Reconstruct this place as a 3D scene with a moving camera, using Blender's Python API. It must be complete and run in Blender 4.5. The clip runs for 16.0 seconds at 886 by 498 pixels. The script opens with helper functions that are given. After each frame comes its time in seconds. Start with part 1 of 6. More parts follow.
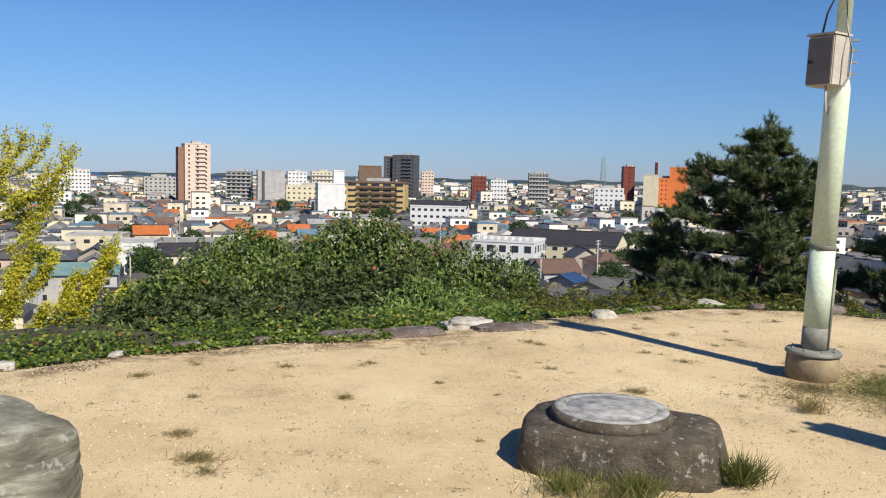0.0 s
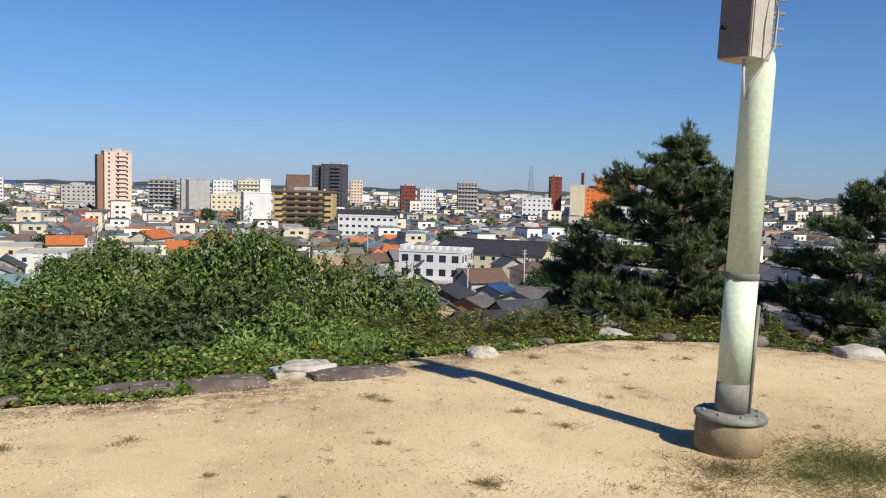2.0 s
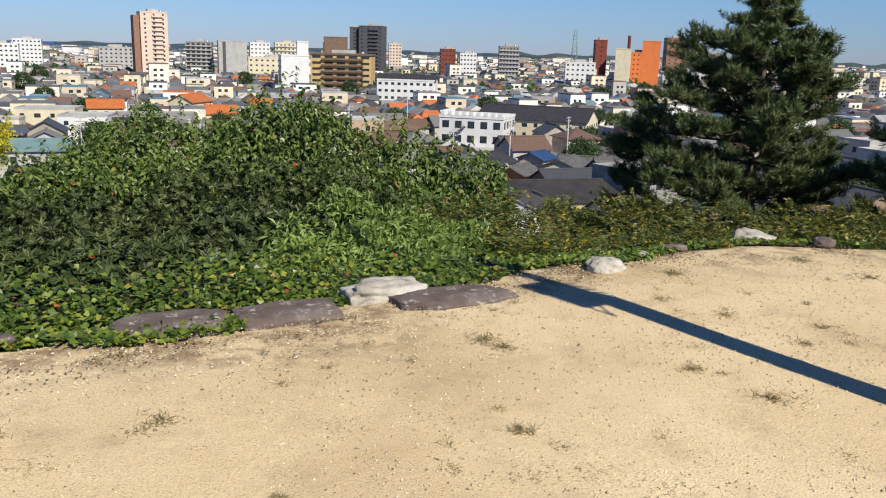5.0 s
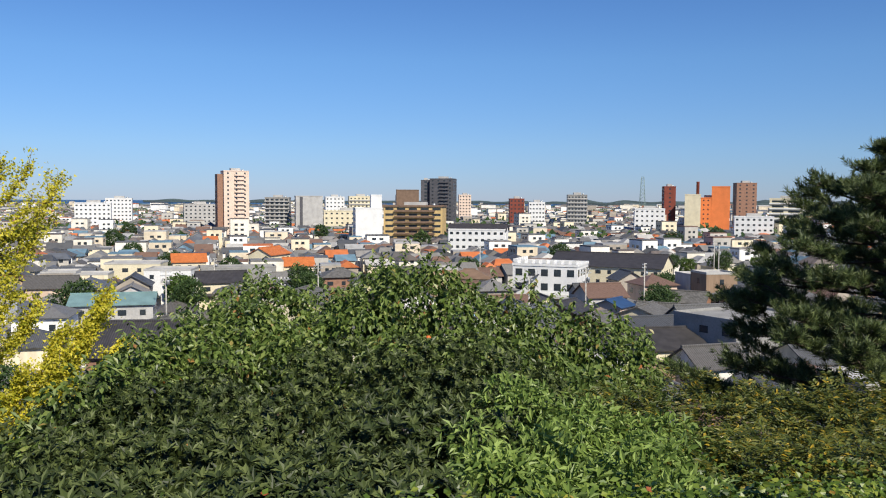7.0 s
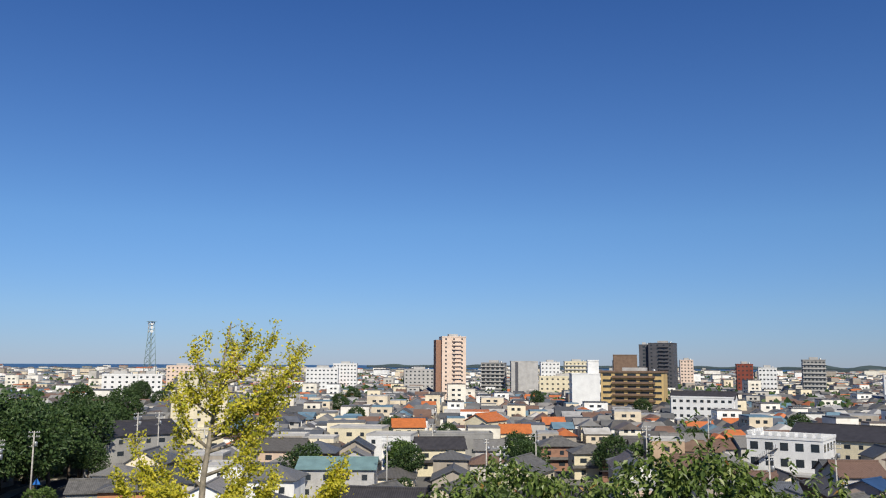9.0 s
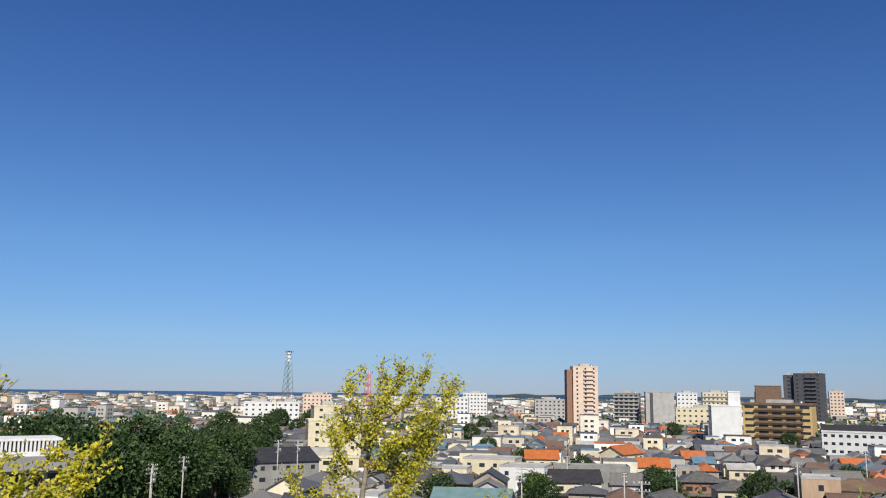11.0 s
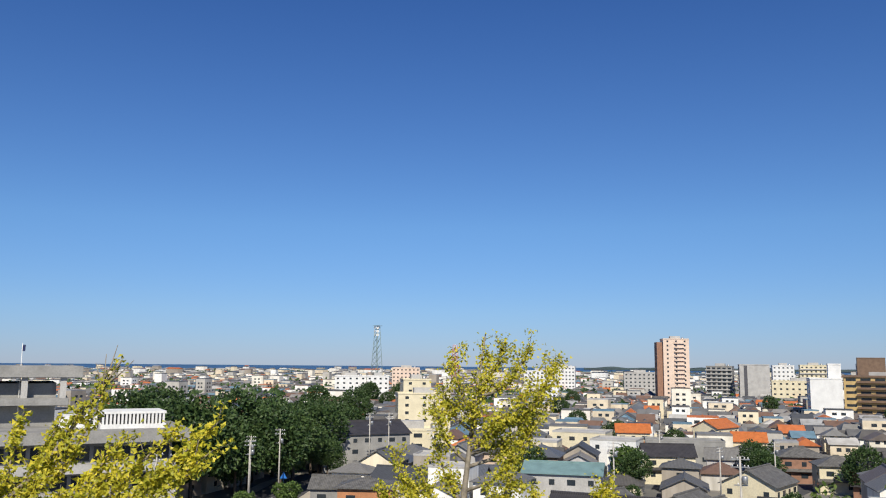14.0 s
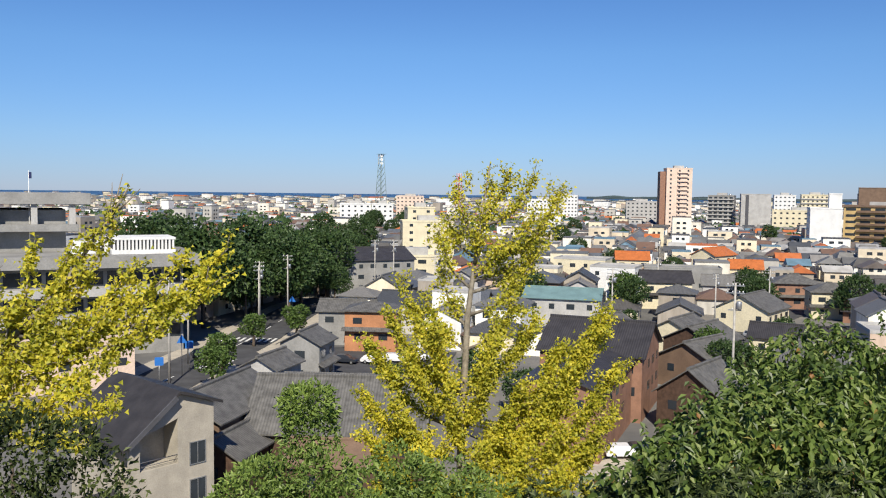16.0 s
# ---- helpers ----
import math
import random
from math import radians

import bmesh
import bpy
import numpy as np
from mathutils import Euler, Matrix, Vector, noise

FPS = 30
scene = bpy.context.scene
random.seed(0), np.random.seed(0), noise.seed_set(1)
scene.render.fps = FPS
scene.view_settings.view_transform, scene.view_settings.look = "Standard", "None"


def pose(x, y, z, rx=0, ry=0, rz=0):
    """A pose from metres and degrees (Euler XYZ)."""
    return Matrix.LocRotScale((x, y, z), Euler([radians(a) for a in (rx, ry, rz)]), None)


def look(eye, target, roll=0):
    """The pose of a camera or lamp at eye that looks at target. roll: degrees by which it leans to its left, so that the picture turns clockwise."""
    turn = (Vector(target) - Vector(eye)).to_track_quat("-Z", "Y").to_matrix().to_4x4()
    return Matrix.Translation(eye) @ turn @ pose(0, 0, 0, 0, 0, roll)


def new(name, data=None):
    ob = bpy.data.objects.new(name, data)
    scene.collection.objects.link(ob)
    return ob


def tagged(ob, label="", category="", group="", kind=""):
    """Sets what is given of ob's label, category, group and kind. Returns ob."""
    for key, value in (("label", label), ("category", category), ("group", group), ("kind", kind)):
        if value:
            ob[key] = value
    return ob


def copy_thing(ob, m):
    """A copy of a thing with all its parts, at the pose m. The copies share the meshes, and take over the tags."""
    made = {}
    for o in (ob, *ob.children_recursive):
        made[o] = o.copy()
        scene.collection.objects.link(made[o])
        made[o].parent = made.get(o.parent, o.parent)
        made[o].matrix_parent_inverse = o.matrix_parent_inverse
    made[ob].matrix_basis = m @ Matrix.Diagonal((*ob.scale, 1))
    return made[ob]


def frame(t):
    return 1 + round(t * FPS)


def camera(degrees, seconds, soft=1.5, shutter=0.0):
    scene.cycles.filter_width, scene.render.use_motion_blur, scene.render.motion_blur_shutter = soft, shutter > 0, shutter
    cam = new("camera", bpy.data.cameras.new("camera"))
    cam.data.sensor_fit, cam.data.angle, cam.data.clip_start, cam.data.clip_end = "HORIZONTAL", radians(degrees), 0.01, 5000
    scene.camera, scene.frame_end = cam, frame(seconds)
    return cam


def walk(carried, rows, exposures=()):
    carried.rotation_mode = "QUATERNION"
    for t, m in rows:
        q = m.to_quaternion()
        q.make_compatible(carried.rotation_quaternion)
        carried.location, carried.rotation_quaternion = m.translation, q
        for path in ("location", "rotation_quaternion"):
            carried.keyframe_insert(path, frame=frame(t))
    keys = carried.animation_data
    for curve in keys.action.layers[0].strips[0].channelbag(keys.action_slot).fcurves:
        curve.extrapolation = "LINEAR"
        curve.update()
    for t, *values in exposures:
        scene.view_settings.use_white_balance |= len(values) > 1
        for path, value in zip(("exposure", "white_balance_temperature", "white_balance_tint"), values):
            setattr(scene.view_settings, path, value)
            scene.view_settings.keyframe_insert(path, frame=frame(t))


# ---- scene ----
cam = camera(55.5, 16.0, soft=1.1)
PATH = [
    (0, (1.109, -0.711, 1.573), (1.045, 1.280, 1.402), 1.2),
    (0.5, (1.371, -0.292, 1.567), (1.444, 1.702, 1.430), 1.4),
    (1, (1.634, 0.187, 1.583), (1.740, 2.182, 1.506), 1.4),
    (1.5, (1.823, 0.679, 1.528), (1.925, 2.676, 1.463), 1.5),
    (2, (1.886, 1.179, 1.558), (1.987, 3.171, 1.413), 1.4),
    (2.5, (1.947, 1.616, 1.488), (2.028, 3.601, 1.255), 1.4),
    (3, (1.928, 2.034, 1.447), (1.931, 4.009, 1.130), 1.5),
    (3.2, (1.882, 2.196, 1.463), (1.848, 4.165, 1.117), 1.4),
    (5.3, (1.261, 3.116, 1.560), (1.308, 5.062, 1.099), 1.8),
    (5.5, (1.135, 3.250, 1.579), (1.214, 5.202, 1.149), 1.7),
    (6, (0.832, 3.615, 1.613), (0.883, 5.593, 1.322), 1.4),
    (6.5, (0.502, 3.938, 1.679), (0.438, 5.929, 1.507), 0.7),
    (7, (0.298, 4.283, 1.684), (0.144, 6.274, 1.566), 0.3),
    (7.5, (0.125, 4.579, 1.744), (-0.078, 6.568, 1.687), 0.5),
    (8, (-0.231, 5.083, 1.790), (-0.486, 7.066, 1.851), 0.8),
    (8.5, (-0.480, 5.420, 1.810), (-0.897, 7.367, 1.997), 0.5),
    (9, (-0.640, 5.620, 1.830), (-1.283, 7.495, 2.099), 0.3),
    (9.5, (-0.860, 5.760, 1.860), (-1.668, 7.560, 2.188), 0.3),
    (10, (-1.120, 5.860, 1.900), (-1.997, 7.622, 2.255), 0.2),
    (10.2, (-1.220, 5.900, 1.920), (-2.112, 7.655, 2.274), 0.3),
    (12.3, (-1.980, 6.120, 2.050), (-2.905, 7.866, 2.357), 0.6),
    (12.5, (-2.020, 6.140, 2.060), (-2.947, 7.886, 2.366), 0.5),
    (13, (-2.100, 6.180, 2.070), (-3.075, 7.899, 2.376), 0.5),
    (13.5, (-2.140, 6.200, 2.080), (-3.197, 7.870, 2.385), 0.4),
    (14, (-2.160, 6.220, 2.080), (-3.253, 7.873, 2.351), 0.5),
    (14.5, (-2.180, 6.230, 2.090), (-3.280, 7.891, 2.264), 0.7),
    (15, (-2.190, 6.240, 2.100), (-3.292, 7.909, 2.140), 0.7),
    (15.5, (-2.200, 6.250, 2.100), (-3.301, 7.917, 2.024), 0.7),
    (16, (-2.210, 6.260, 2.100), (-3.315, 7.922, 1.966), 0.7),
]
walk(cam, [(t, look(eye, target, roll)) for t, eye, target, roll in PATH], exposures=[(0, 0.36), (3, 0.28), (5.5, 0.40), (6.5, 0.45), (7.5, 0.44), (8.5, 0.22), (9.5, 0.22), (14, 0.27), (15, 0.38), (16, 0.42)])

# ---- light ----
SUN_ELEV, SUN_AZ = radians(43), radians(144)   # azimuth clockwise from +Y
world = bpy.data.worlds.new("sky")
scene.world = world
world.use_nodes = True
wn = world.node_tree.nodes
sky = wn.new("ShaderNodeTexSky")
sky.sky_type, sky.sun_disc = "NISHITA", False
sky.sun_elevation, sky.sun_rotation = SUN_ELEV, SUN_AZ
sky.altitude, sky.air_density, sky.dust_density, sky.ozone_density = 0, 1.0, 0.0, 6.0
tint = wn.new("ShaderNodeMix")
tint.data_type, tint.blend_type = "RGBA", "MULTIPLY"
tint.inputs["Factor"].default_value = 1.0
up = wn.new("ShaderNodeSeparateXYZ")
world.node_tree.links.new(wn.new("ShaderNodeTexCoord").outputs["Generated"], up.inputs[0])
deep = wn.new("ShaderNodeValToRGB")   # clear autumn air: bluer haze low down, deeper blue overhead
deep.color_ramp.elements[0].position, deep.color_ramp.elements[0].color = 0.0, (0.60, 0.75, 1.20, 1)
deep.color_ramp.elements[1].position, deep.color_ramp.elements[1].color = 0.5, (0.45, 0.78, 1.30, 1)
for at_height, air in ((0.06, (0.73, 0.91, 1.26, 1)), (0.16, (0.80, 1.05, 1.34, 1))):
    deep.color_ramp.elements.new(at_height).color = air
world.node_tree.links.new(up.outputs[2], deep.inputs[0])
world.node_tree.links.new(deep.outputs[0], tint.inputs["B"])
world.node_tree.links.new(sky.outputs[0], tint.inputs["A"])
world.node_tree.links.new(tint.outputs["Result"], wn["Background"].inputs[0])
wn["Background"].inputs[1].default_value = 0.06
sun_data = bpy.data.lights.new("sun", "SUN")
sun_data.energy, sun_data.angle, sun_data.color = 5.0, radians(0.53), (1.0, 0.93, 0.80)
sun = new("sun", sun_data)
sun_dir = Vector((math.sin(SUN_AZ) * math.cos(SUN_ELEV), math.cos(SUN_AZ) * math.cos(SUN_ELEV), math.sin(SUN_ELEV)))
sun.matrix_world = look(sun_dir * 60, (0, 0, 0))

# ---- materials ----
RNG = np.random.default_rng(7)


def material(name, rough=0.8, metal=0.0, spec=0.3):
    m = bpy.data.materials.new(name)
    m.use_nodes = True
    b = m.node_tree.nodes["Principled BSDF"]
    b.inputs["Roughness"].default_value, b.inputs["Metallic"].default_value = rough, metal
    b.inputs["Specular IOR Level"].default_value = spec
    return m, m.node_tree, b


def ramp(nt, src, stops, constant=False):
    r = nt.nodes.new("ShaderNodeValToRGB")
    r.color_ramp.interpolation = "CONSTANT" if constant else "LINEAR"
    e = r.color_ramp.elements
    while len(e) < len(stops):
        e.new(0.5)
    for k, (p, c) in enumerate(stops):
        e[k].position, e[k].color = p, (*c, 1)
    nt.links.new(src, r.inputs[0])
    return r.outputs[0]


def tex_noise(nt, scale, detail=4, rough=0.55, stretch=None):
    n = nt.nodes.new("ShaderNodeTexNoise")
    n.inputs["Scale"].default_value, n.inputs["Detail"].default_value, n.inputs["Roughness"].default_value = scale, detail, rough
    co = nt.nodes.new("ShaderNodeTexCoord").outputs["Object"]
    if stretch:
        mp = nt.nodes.new("ShaderNodeMapping")
        mp.inputs["Scale"].default_value = stretch
        nt.links.new(co, mp.inputs[0])
        co = mp.outputs[0]
    nt.links.new(co, n.inputs["Vector"])
    return n.outputs["Fac"]


def mix(nt, fac, a, b, mode="MIX"):
    m = nt.nodes.new("ShaderNodeMix")
    m.data_type, m.blend_type = "RGBA", mode
    for sock, v in ((m.inputs["Factor"], fac), (m.inputs["A"], a), (m.inputs["B"], b)):
        if isinstance(v, (int, float)):
            sock.default_value = v
        elif isinstance(v, tuple):
            sock.default_value = (*v, 1)
        else:
            nt.links.new(v, sock)
    return m.outputs["Result"]


def bump(nt, b, src, strength=0.3, dist=0.02):
    n = nt.nodes.new("ShaderNodeBump")
    n.inputs["Strength"].default_value, n.inputs["Distance"].default_value = strength, dist
    nt.links.new(src, n.inputs["Height"])
    nt.links.new(n.outputs[0], b.inputs["Normal"])


def painted(name, col, var=0.12, scale=1.5, rough=0.75, metal=0.0, relief=0.1, spec=0.3):
    """A plain surface with grain and stains at two scales."""
    m, nt, b = material(name, rough, metal, spec)
    dark = tuple(c * (1 - 2 * var) for c in col)
    lite = tuple(min(1, c * (1 + var)) for c in col)
    big = ramp(nt, tex_noise(nt, scale), [(0.35, dark), (0.6, col), (0.8, lite)])
    fine = ramp(nt, tex_noise(nt, scale * 14, 3), [(0.3, (0.82, 0.82, 0.82)), (0.65, (1, 1, 1))])
    nt.links.new(mix(nt, 1.0, big, fine, "MULTIPLY"), b.inputs["Base Color"])
    bump(nt, b, tex_noise(nt, scale * 20, 3), relief)
    return m


def choice(name, cols, rough=0.8, island=False, stretch=None, scale=0.6, spec=0.25):
    """One colour out of a list for each object (or each loose piece), with streaks and stains."""
    m, nt, b = material(name, rough, 0, spec)
    if island:
        rnd = nt.nodes.new("ShaderNodeNewGeometry").outputs["Random Per Island"]
    else:
        rnd = nt.nodes.new("ShaderNodeObjectInfo").outputs["Random"]
    c = ramp(nt, rnd, [(k / len(cols), v) for k, v in enumerate(cols)], True)
    st = ramp(nt, tex_noise(nt, scale, 5, 0.6, stretch), [(0.3, (0.72, 0.71, 0.69)), (0.6, (1, 1, 1))])
    nt.links.new(mix(nt, 1.0, c, st, "MULTIPLY"), b.inputs["Base Color"])
    return m


def tile_rows(m, pitch=0.3, strength=0.6):
    """Rounded tile rows running down the slope, as relief with darker valleys."""
    nt = m.node_tree
    b = nt.nodes["Principled BSDF"]
    w = nt.nodes.new("ShaderNodeTexWave")
    w.bands_direction, w.wave_profile = "X", "SIN"
    w.inputs["Scale"].default_value, w.inputs["Distortion"].default_value = 0.314 / pitch, 0.3
    nt.links.new(nt.nodes.new("ShaderNodeTexCoord").outputs["Object"], w.inputs["Vector"])
    old = b.inputs["Base Color"].links[0].from_socket
    nt.links.new(mix(nt, 1.0, old, ramp(nt, w.outputs["Fac"], [(0.0, (.74, .74, .74)), (0.5, (1, 1, 1))]), "MULTIPLY"), b.inputs["Base Color"])
    bump(nt, b, w.outputs["Fac"], strength, 0.06)
    return m


def leafy(name, stops, translucent=0.35, rough=0.45, spec=0.4):
    m, nt, b = material(name, rough, 0, spec)
    rnd = nt.nodes.new("ShaderNodeNewGeometry").outputs["Random Per Island"]
    c = ramp(nt, rnd, stops)
    big = ramp(nt, tex_noise(nt, 0.9, 3), [(0.3, (0.7, 0.75, 0.7)), (0.7, (1.1, 1.1, 1.0))])
    c = mix(nt, 1.0, c, big, "MULTIPLY")
    nt.links.new(c, b.inputs["Base Color"])
    tr = nt.nodes.new("ShaderNodeBsdfTranslucent")
    nt.links.new(c, tr.inputs[0])
    ms = nt.nodes.new("ShaderNodeMixShader")
    ms.inputs[0].default_value = translucent
    nt.links.new(b.outputs[0], ms.inputs[1])
    nt.links.new(tr.outputs[0], ms.inputs[2])
    nt.links.new(ms.outputs[0], nt.nodes["Material Output"].inputs[0])
    return m


def ground_material():
    """Sandy terrace, scrubby hillside and pale town ground, told apart by height and place."""
    m, nt, b = material("ground_earth", 0.95, 0, 0.15)
    geo = nt.nodes.new("ShaderNodeNewGeometry").outputs["Position"]
    sep = nt.nodes.new("ShaderNodeSeparateXYZ")
    nt.links.new(geo, sep.inputs[0])
    sand = ramp(nt, tex_noise(nt, 0.55, 6, 0.6), [(0.3, (0.48, 0.36, 0.20)), (0.5, (0.61, 0.475, 0.28)), (0.7, (0.70, 0.565, 0.35))])
    grit = ramp(nt, tex_noise(nt, 130, 3, 0.8), [(0.30, (0.42, 0.37, 0.32)), (0.46, (0.95, 0.95, 0.95)), (0.72, (1.2, 1.2, 1.17))])
    sand = mix(nt, 1.0, sand, grit, "MULTIPLY")
    trod = ramp(nt, tex_noise(nt, 2.6, 7, 0.7), [(0.52, (0, 0, 0)), (0.70, (1, 1, 1))])
    sand = mix(nt, mix(nt, 1.0, trod, (0.45, 0.45, 0.45), "MULTIPLY"), sand, (0.30, 0.225, 0.13))
    soil = ramp(nt, tex_noise(nt, 1.4, 5), [(0.3, (0.05, 0.045, 0.025)), (0.7, (0.10, 0.085, 0.05))])
    town = ramp(nt, tex_noise(nt, 0.03, 6, 0.65), [(0.35, (0.10, 0.10, 0.10)), (0.5, (0.16, 0.155, 0.145)), (0.62, (0.22, 0.2, 0.17)), (0.7, (0.06, 0.075, 0.04))])
    mr = nt.nodes.new("ShaderNodeMapRange")
    mr.inputs["From Min"].default_value, mr.inputs["From Max"].default_value = -0.095, -0.055
    nt.links.new(sep.outputs[2], mr.inputs[0])
    mr2 = nt.nodes.new("ShaderNodeMapRange")
    mr2.inputs["From Min"].default_value, mr2.inputs["From Max"].default_value = -25.2, -22
    nt.links.new(sep.outputs[2], mr2.inputs[0])
    # brown litter-stained earth creeping in from the rim in ragged patches
    near_rim = nt.nodes.new("ShaderNodeMapRange")
    near_rim.inputs["From Min"].default_value, near_rim.inputs["From Max"].default_value = -0.004, -0.022
    nt.links.new(sep.outputs[2], near_rim.inputs[0])
    rag = ramp(nt, tex_noise(nt, 3.1, 7, 0.75), [(0.46, (0, 0, 0)), (0.58, (0.8, 0.8, 0.8))])
    sand = mix(nt, mix(nt, 1.0, rag, near_rim.outputs[0], "MULTIPLY"), sand, (0.17, 0.115, 0.065))
    col = mix(nt, mr.outputs[0], mix(nt, mr2.outputs[0], town, soil), sand)
    nt.links.new(col, b.inputs["Base Color"])
    bump(nt, b, mix(nt, 0.5, tex_noise(nt, 7, 7, 0.75), tex_noise(nt, 90, 3, 0.7)), 0.5, 0.03)
    return m


M_GROUND = ground_material()
M_SEA = painted("sea_water", (0.02, 0.06, 0.13), 0.1, 0.002, 0.35)
M_FARLAND = painted("far_fields", (0.07, 0.10, 0.09), 0.3, 0.004, 0.9)
WALLS = [(.78, .75, .68), (.66, .60, .48), (.72, .64, .47), (.50, .48, .44), (.80, .80, .77), (.36, .32, .27), (.44, .32, .22), (.74, .66, .50), (.27, .19, .13), (.58, .45, .35), (.40, .36, .31), (.46, .45, .44)]
TILES = [(.085, .088, .092), (.12, .12, .12), (.15, .15, .15), (.10, .095, .09), (.065, .07, .08), (.19, .185, .175), (.13, .11, .10), (.10, .11, .13), (.16, .1, .075), (.22, .21, .2)]
M_WALL = choice("house_wall", WALLS, 0.85, stretch=(1, 1, 0.25))
M_TILE = choice("roof_tile", TILES, 0.55, stretch=(1, 1, 1), scale=2.0, spec=0.4)
M_WALL_F = choice("far_wall", [(.78, .75, .68), (.72, .64, .47), (.80, .80, .77), (.72, .68, .58), (.46, .44, .40), (.80, .79, .75), (.34, .30, .25), (.66, .57, .43)], 0.85, island=True, scale=0.2)
M_TILE_F = choice("far_roof", TILES + [(.45, .14, .05), (.3, .3, .3), (.12, .2, .26), (.4, .39, .37)], 0.6, island=True, scale=0.4)
M_GLASS = painted("window_glass", (0.035, 0.045, 0.055), 0.2, 0.4, 0.12, spec=0.6, relief=0.0)
M_WHITE = painted("white_render", (0.72, 0.72, 0.70), 0.06, 0.25)
M_CREAM = painted("cream_render", (0.68, 0.61, 0.43), 0.07, 0.25)
M_RUST = painted("rust_orange_render", (0.46, 0.21, 0.10), 0.1, 0.4)
M_SALMON = painted("salmon_tile", (0.70, 0.55, 0.44), 0.06, 0.2)
M_GREY = painted("grey_concrete", (0.29, 0.285, 0.27), 0.12, 0.25)
M_LGREY = painted("pale_concrete", (0.44, 0.43, 0.41), 0.1, 0.25)
M_CHAR = painted("charcoal_cladding", (0.09, 0.09, 0.10), 0.1, 0.2)
M_GOLD = painted("ochre_cladding", (0.56, 0.40, 0.18), 0.08, 0.3)
M_DBROWN = painted("dark_brown_band", (0.19, 0.125, 0.085), 0.12, 0.4)
M_ORANGE = painted("orange_cladding", (0.70, 0.20, 0.06), 0.06, 0.2)
M_ORTILE = painted("orange_roof_tile", (0.55, 0.17, 0.05), 0.1, 1.0, 0.5)
M_DRED = painted("dark_red_cladding", (0.22, 0.055, 0.035), 0.12, 0.2)
M_BRICK = painted("red_brown_brick", (0.30, 0.165, 0.11), 0.12, 0.8)
M_DTILE = painted("dark_slate_roof", (0.055, 0.052, 0.055), 0.15, 0.7, 0.5)
M_SLATE = painted("plain_dark_slate", (0.045, 0.042, 0.042), 0.15, 0.7, 0.55)
M_GTILE = painted("grey_clay_tile", (0.15, 0.145, 0.135), 0.2, 1.2, 0.6)
M_TEAL = painted("weathered_green_sheet_roof", (0.17, 0.27, 0.27), 0.1, 0.5, 0.45)
M_BLUE = painted("pale_blue_sheet_roof", (0.35, 0.55, 0.66), 0.1, 0.5, 0.45)
M_SIDING = painted("brown_wood_siding", (0.095, 0.056, 0.038), 0.2, 2.0)
for rm in (M_TILE, M_DTILE, M_GTILE, M_ORTILE):
    tile_rows(rm)
M_ASPHALT = painted("asphalt", (0.075, 0.075, 0.078), 0.15, 0.4, 0.9)
M_PAVE = painted("pale_paving", (0.46, 0.41, 0.33), 0.1, 0.5, 0.9)
M_PAINTW = painted("road_paint", (0.75, 0.75, 0.72), 0.1, 2.0, 0.7)
M_DIRT = painted("school_yard_sand", (0.46, 0.36, 0.23), 0.1, 0.1, 0.95)
M_STEEL = painted("galvanised_steel", (0.45, 0.46, 0.46), 0.12, 3, 0.45, 0.7)
M_CONC = painted("weathered_concrete_pole", (0.44, 0.42, 0.38), 0.12, 3, 0.85)
M_BLACK = painted("black_rubber", (0.02, 0.02, 0.02), 0.2, 3, 0.6)
M_CARW = painted("white_car_paint", (0.80, 0.80, 0.80), 0.03, 3, 0.2, spec=0.6, relief=0)
M_CARD = painted("dark_car_paint", (0.03, 0.035, 0.045), 0.03, 3, 0.2, spec=0.6, relief=0)
M_CARS = painted("silver_car_paint", (0.45, 0.46, 0.47), 0.03, 3, 0.25, 0.5, relief=0)
M_BARK = painted("tree_bark", (0.13, 0.10, 0.075), 0.25, 6, 0.9, relief=0.6)
M_GBARK = painted("pale_ginkgo_bark", (0.30, 0.26, 0.20), 0.2, 6, 0.9, relief=0.5)
L_BIG = leafy("broad_drooping_leaves", [(0, (.045, .075, .014)), (.45, (.10, .15, .03)), (.85, (.20, .26, .07)), (.985, (.26, .29, .09)), (1, (.35, .12, .04))], 0.32, 0.42, 0.35)
L_DARK = leafy("glossy_dark_leaves", [(0, (.018, .028, .008)), (.6, (.048, .066, .018)), (1, (.13, .155, .055))], 0.15, 0.5, 0.25)
L_LITE = leafy("light_green_leaves", [(0, (.10, .16, .035)), (.6, (.21, .29, .07)), (1, (.33, .42, .13))], 0.35, 0.45, 0.3)
L_YEL = leafy("yellowing_fine_leaves", [(0, (.06, .085, .018)), (.6, (.13, .15, .03)), (.9, (.22, .2, .035)), (1, (.5, .33, .03))], 0.35, 0.5)
L_GINK = leafy("yellow_ginkgo_leaves", [(0, (.33, .35, .03)), (.5, (.57, .51, .045)), (1, (.75, .63, .07))], 0.42, 0.5)
L_PINE = leafy("pine_needles", [(0, (.035, .055, .018)), (.6, (.095, .13, .042)), (1, (.20, .235, .09))], 0.2, 0.5)
L_IVY = leafy("ivy_leaves", [(0, (.04, .07, .01)), (.6, (.105, .165, .022)), (.93, (.24, .28, .04)), (.985, (.3, .27, .04)), (1, (.32, .06, .03))], 0.3, 0.4)
L_CITY = leafy("town_tree_leaves", [(0, (.022, .05, .014)), (.6, (.045, .085, .022)), (1, (.085, .13, .04))], 0.2, 0.6)
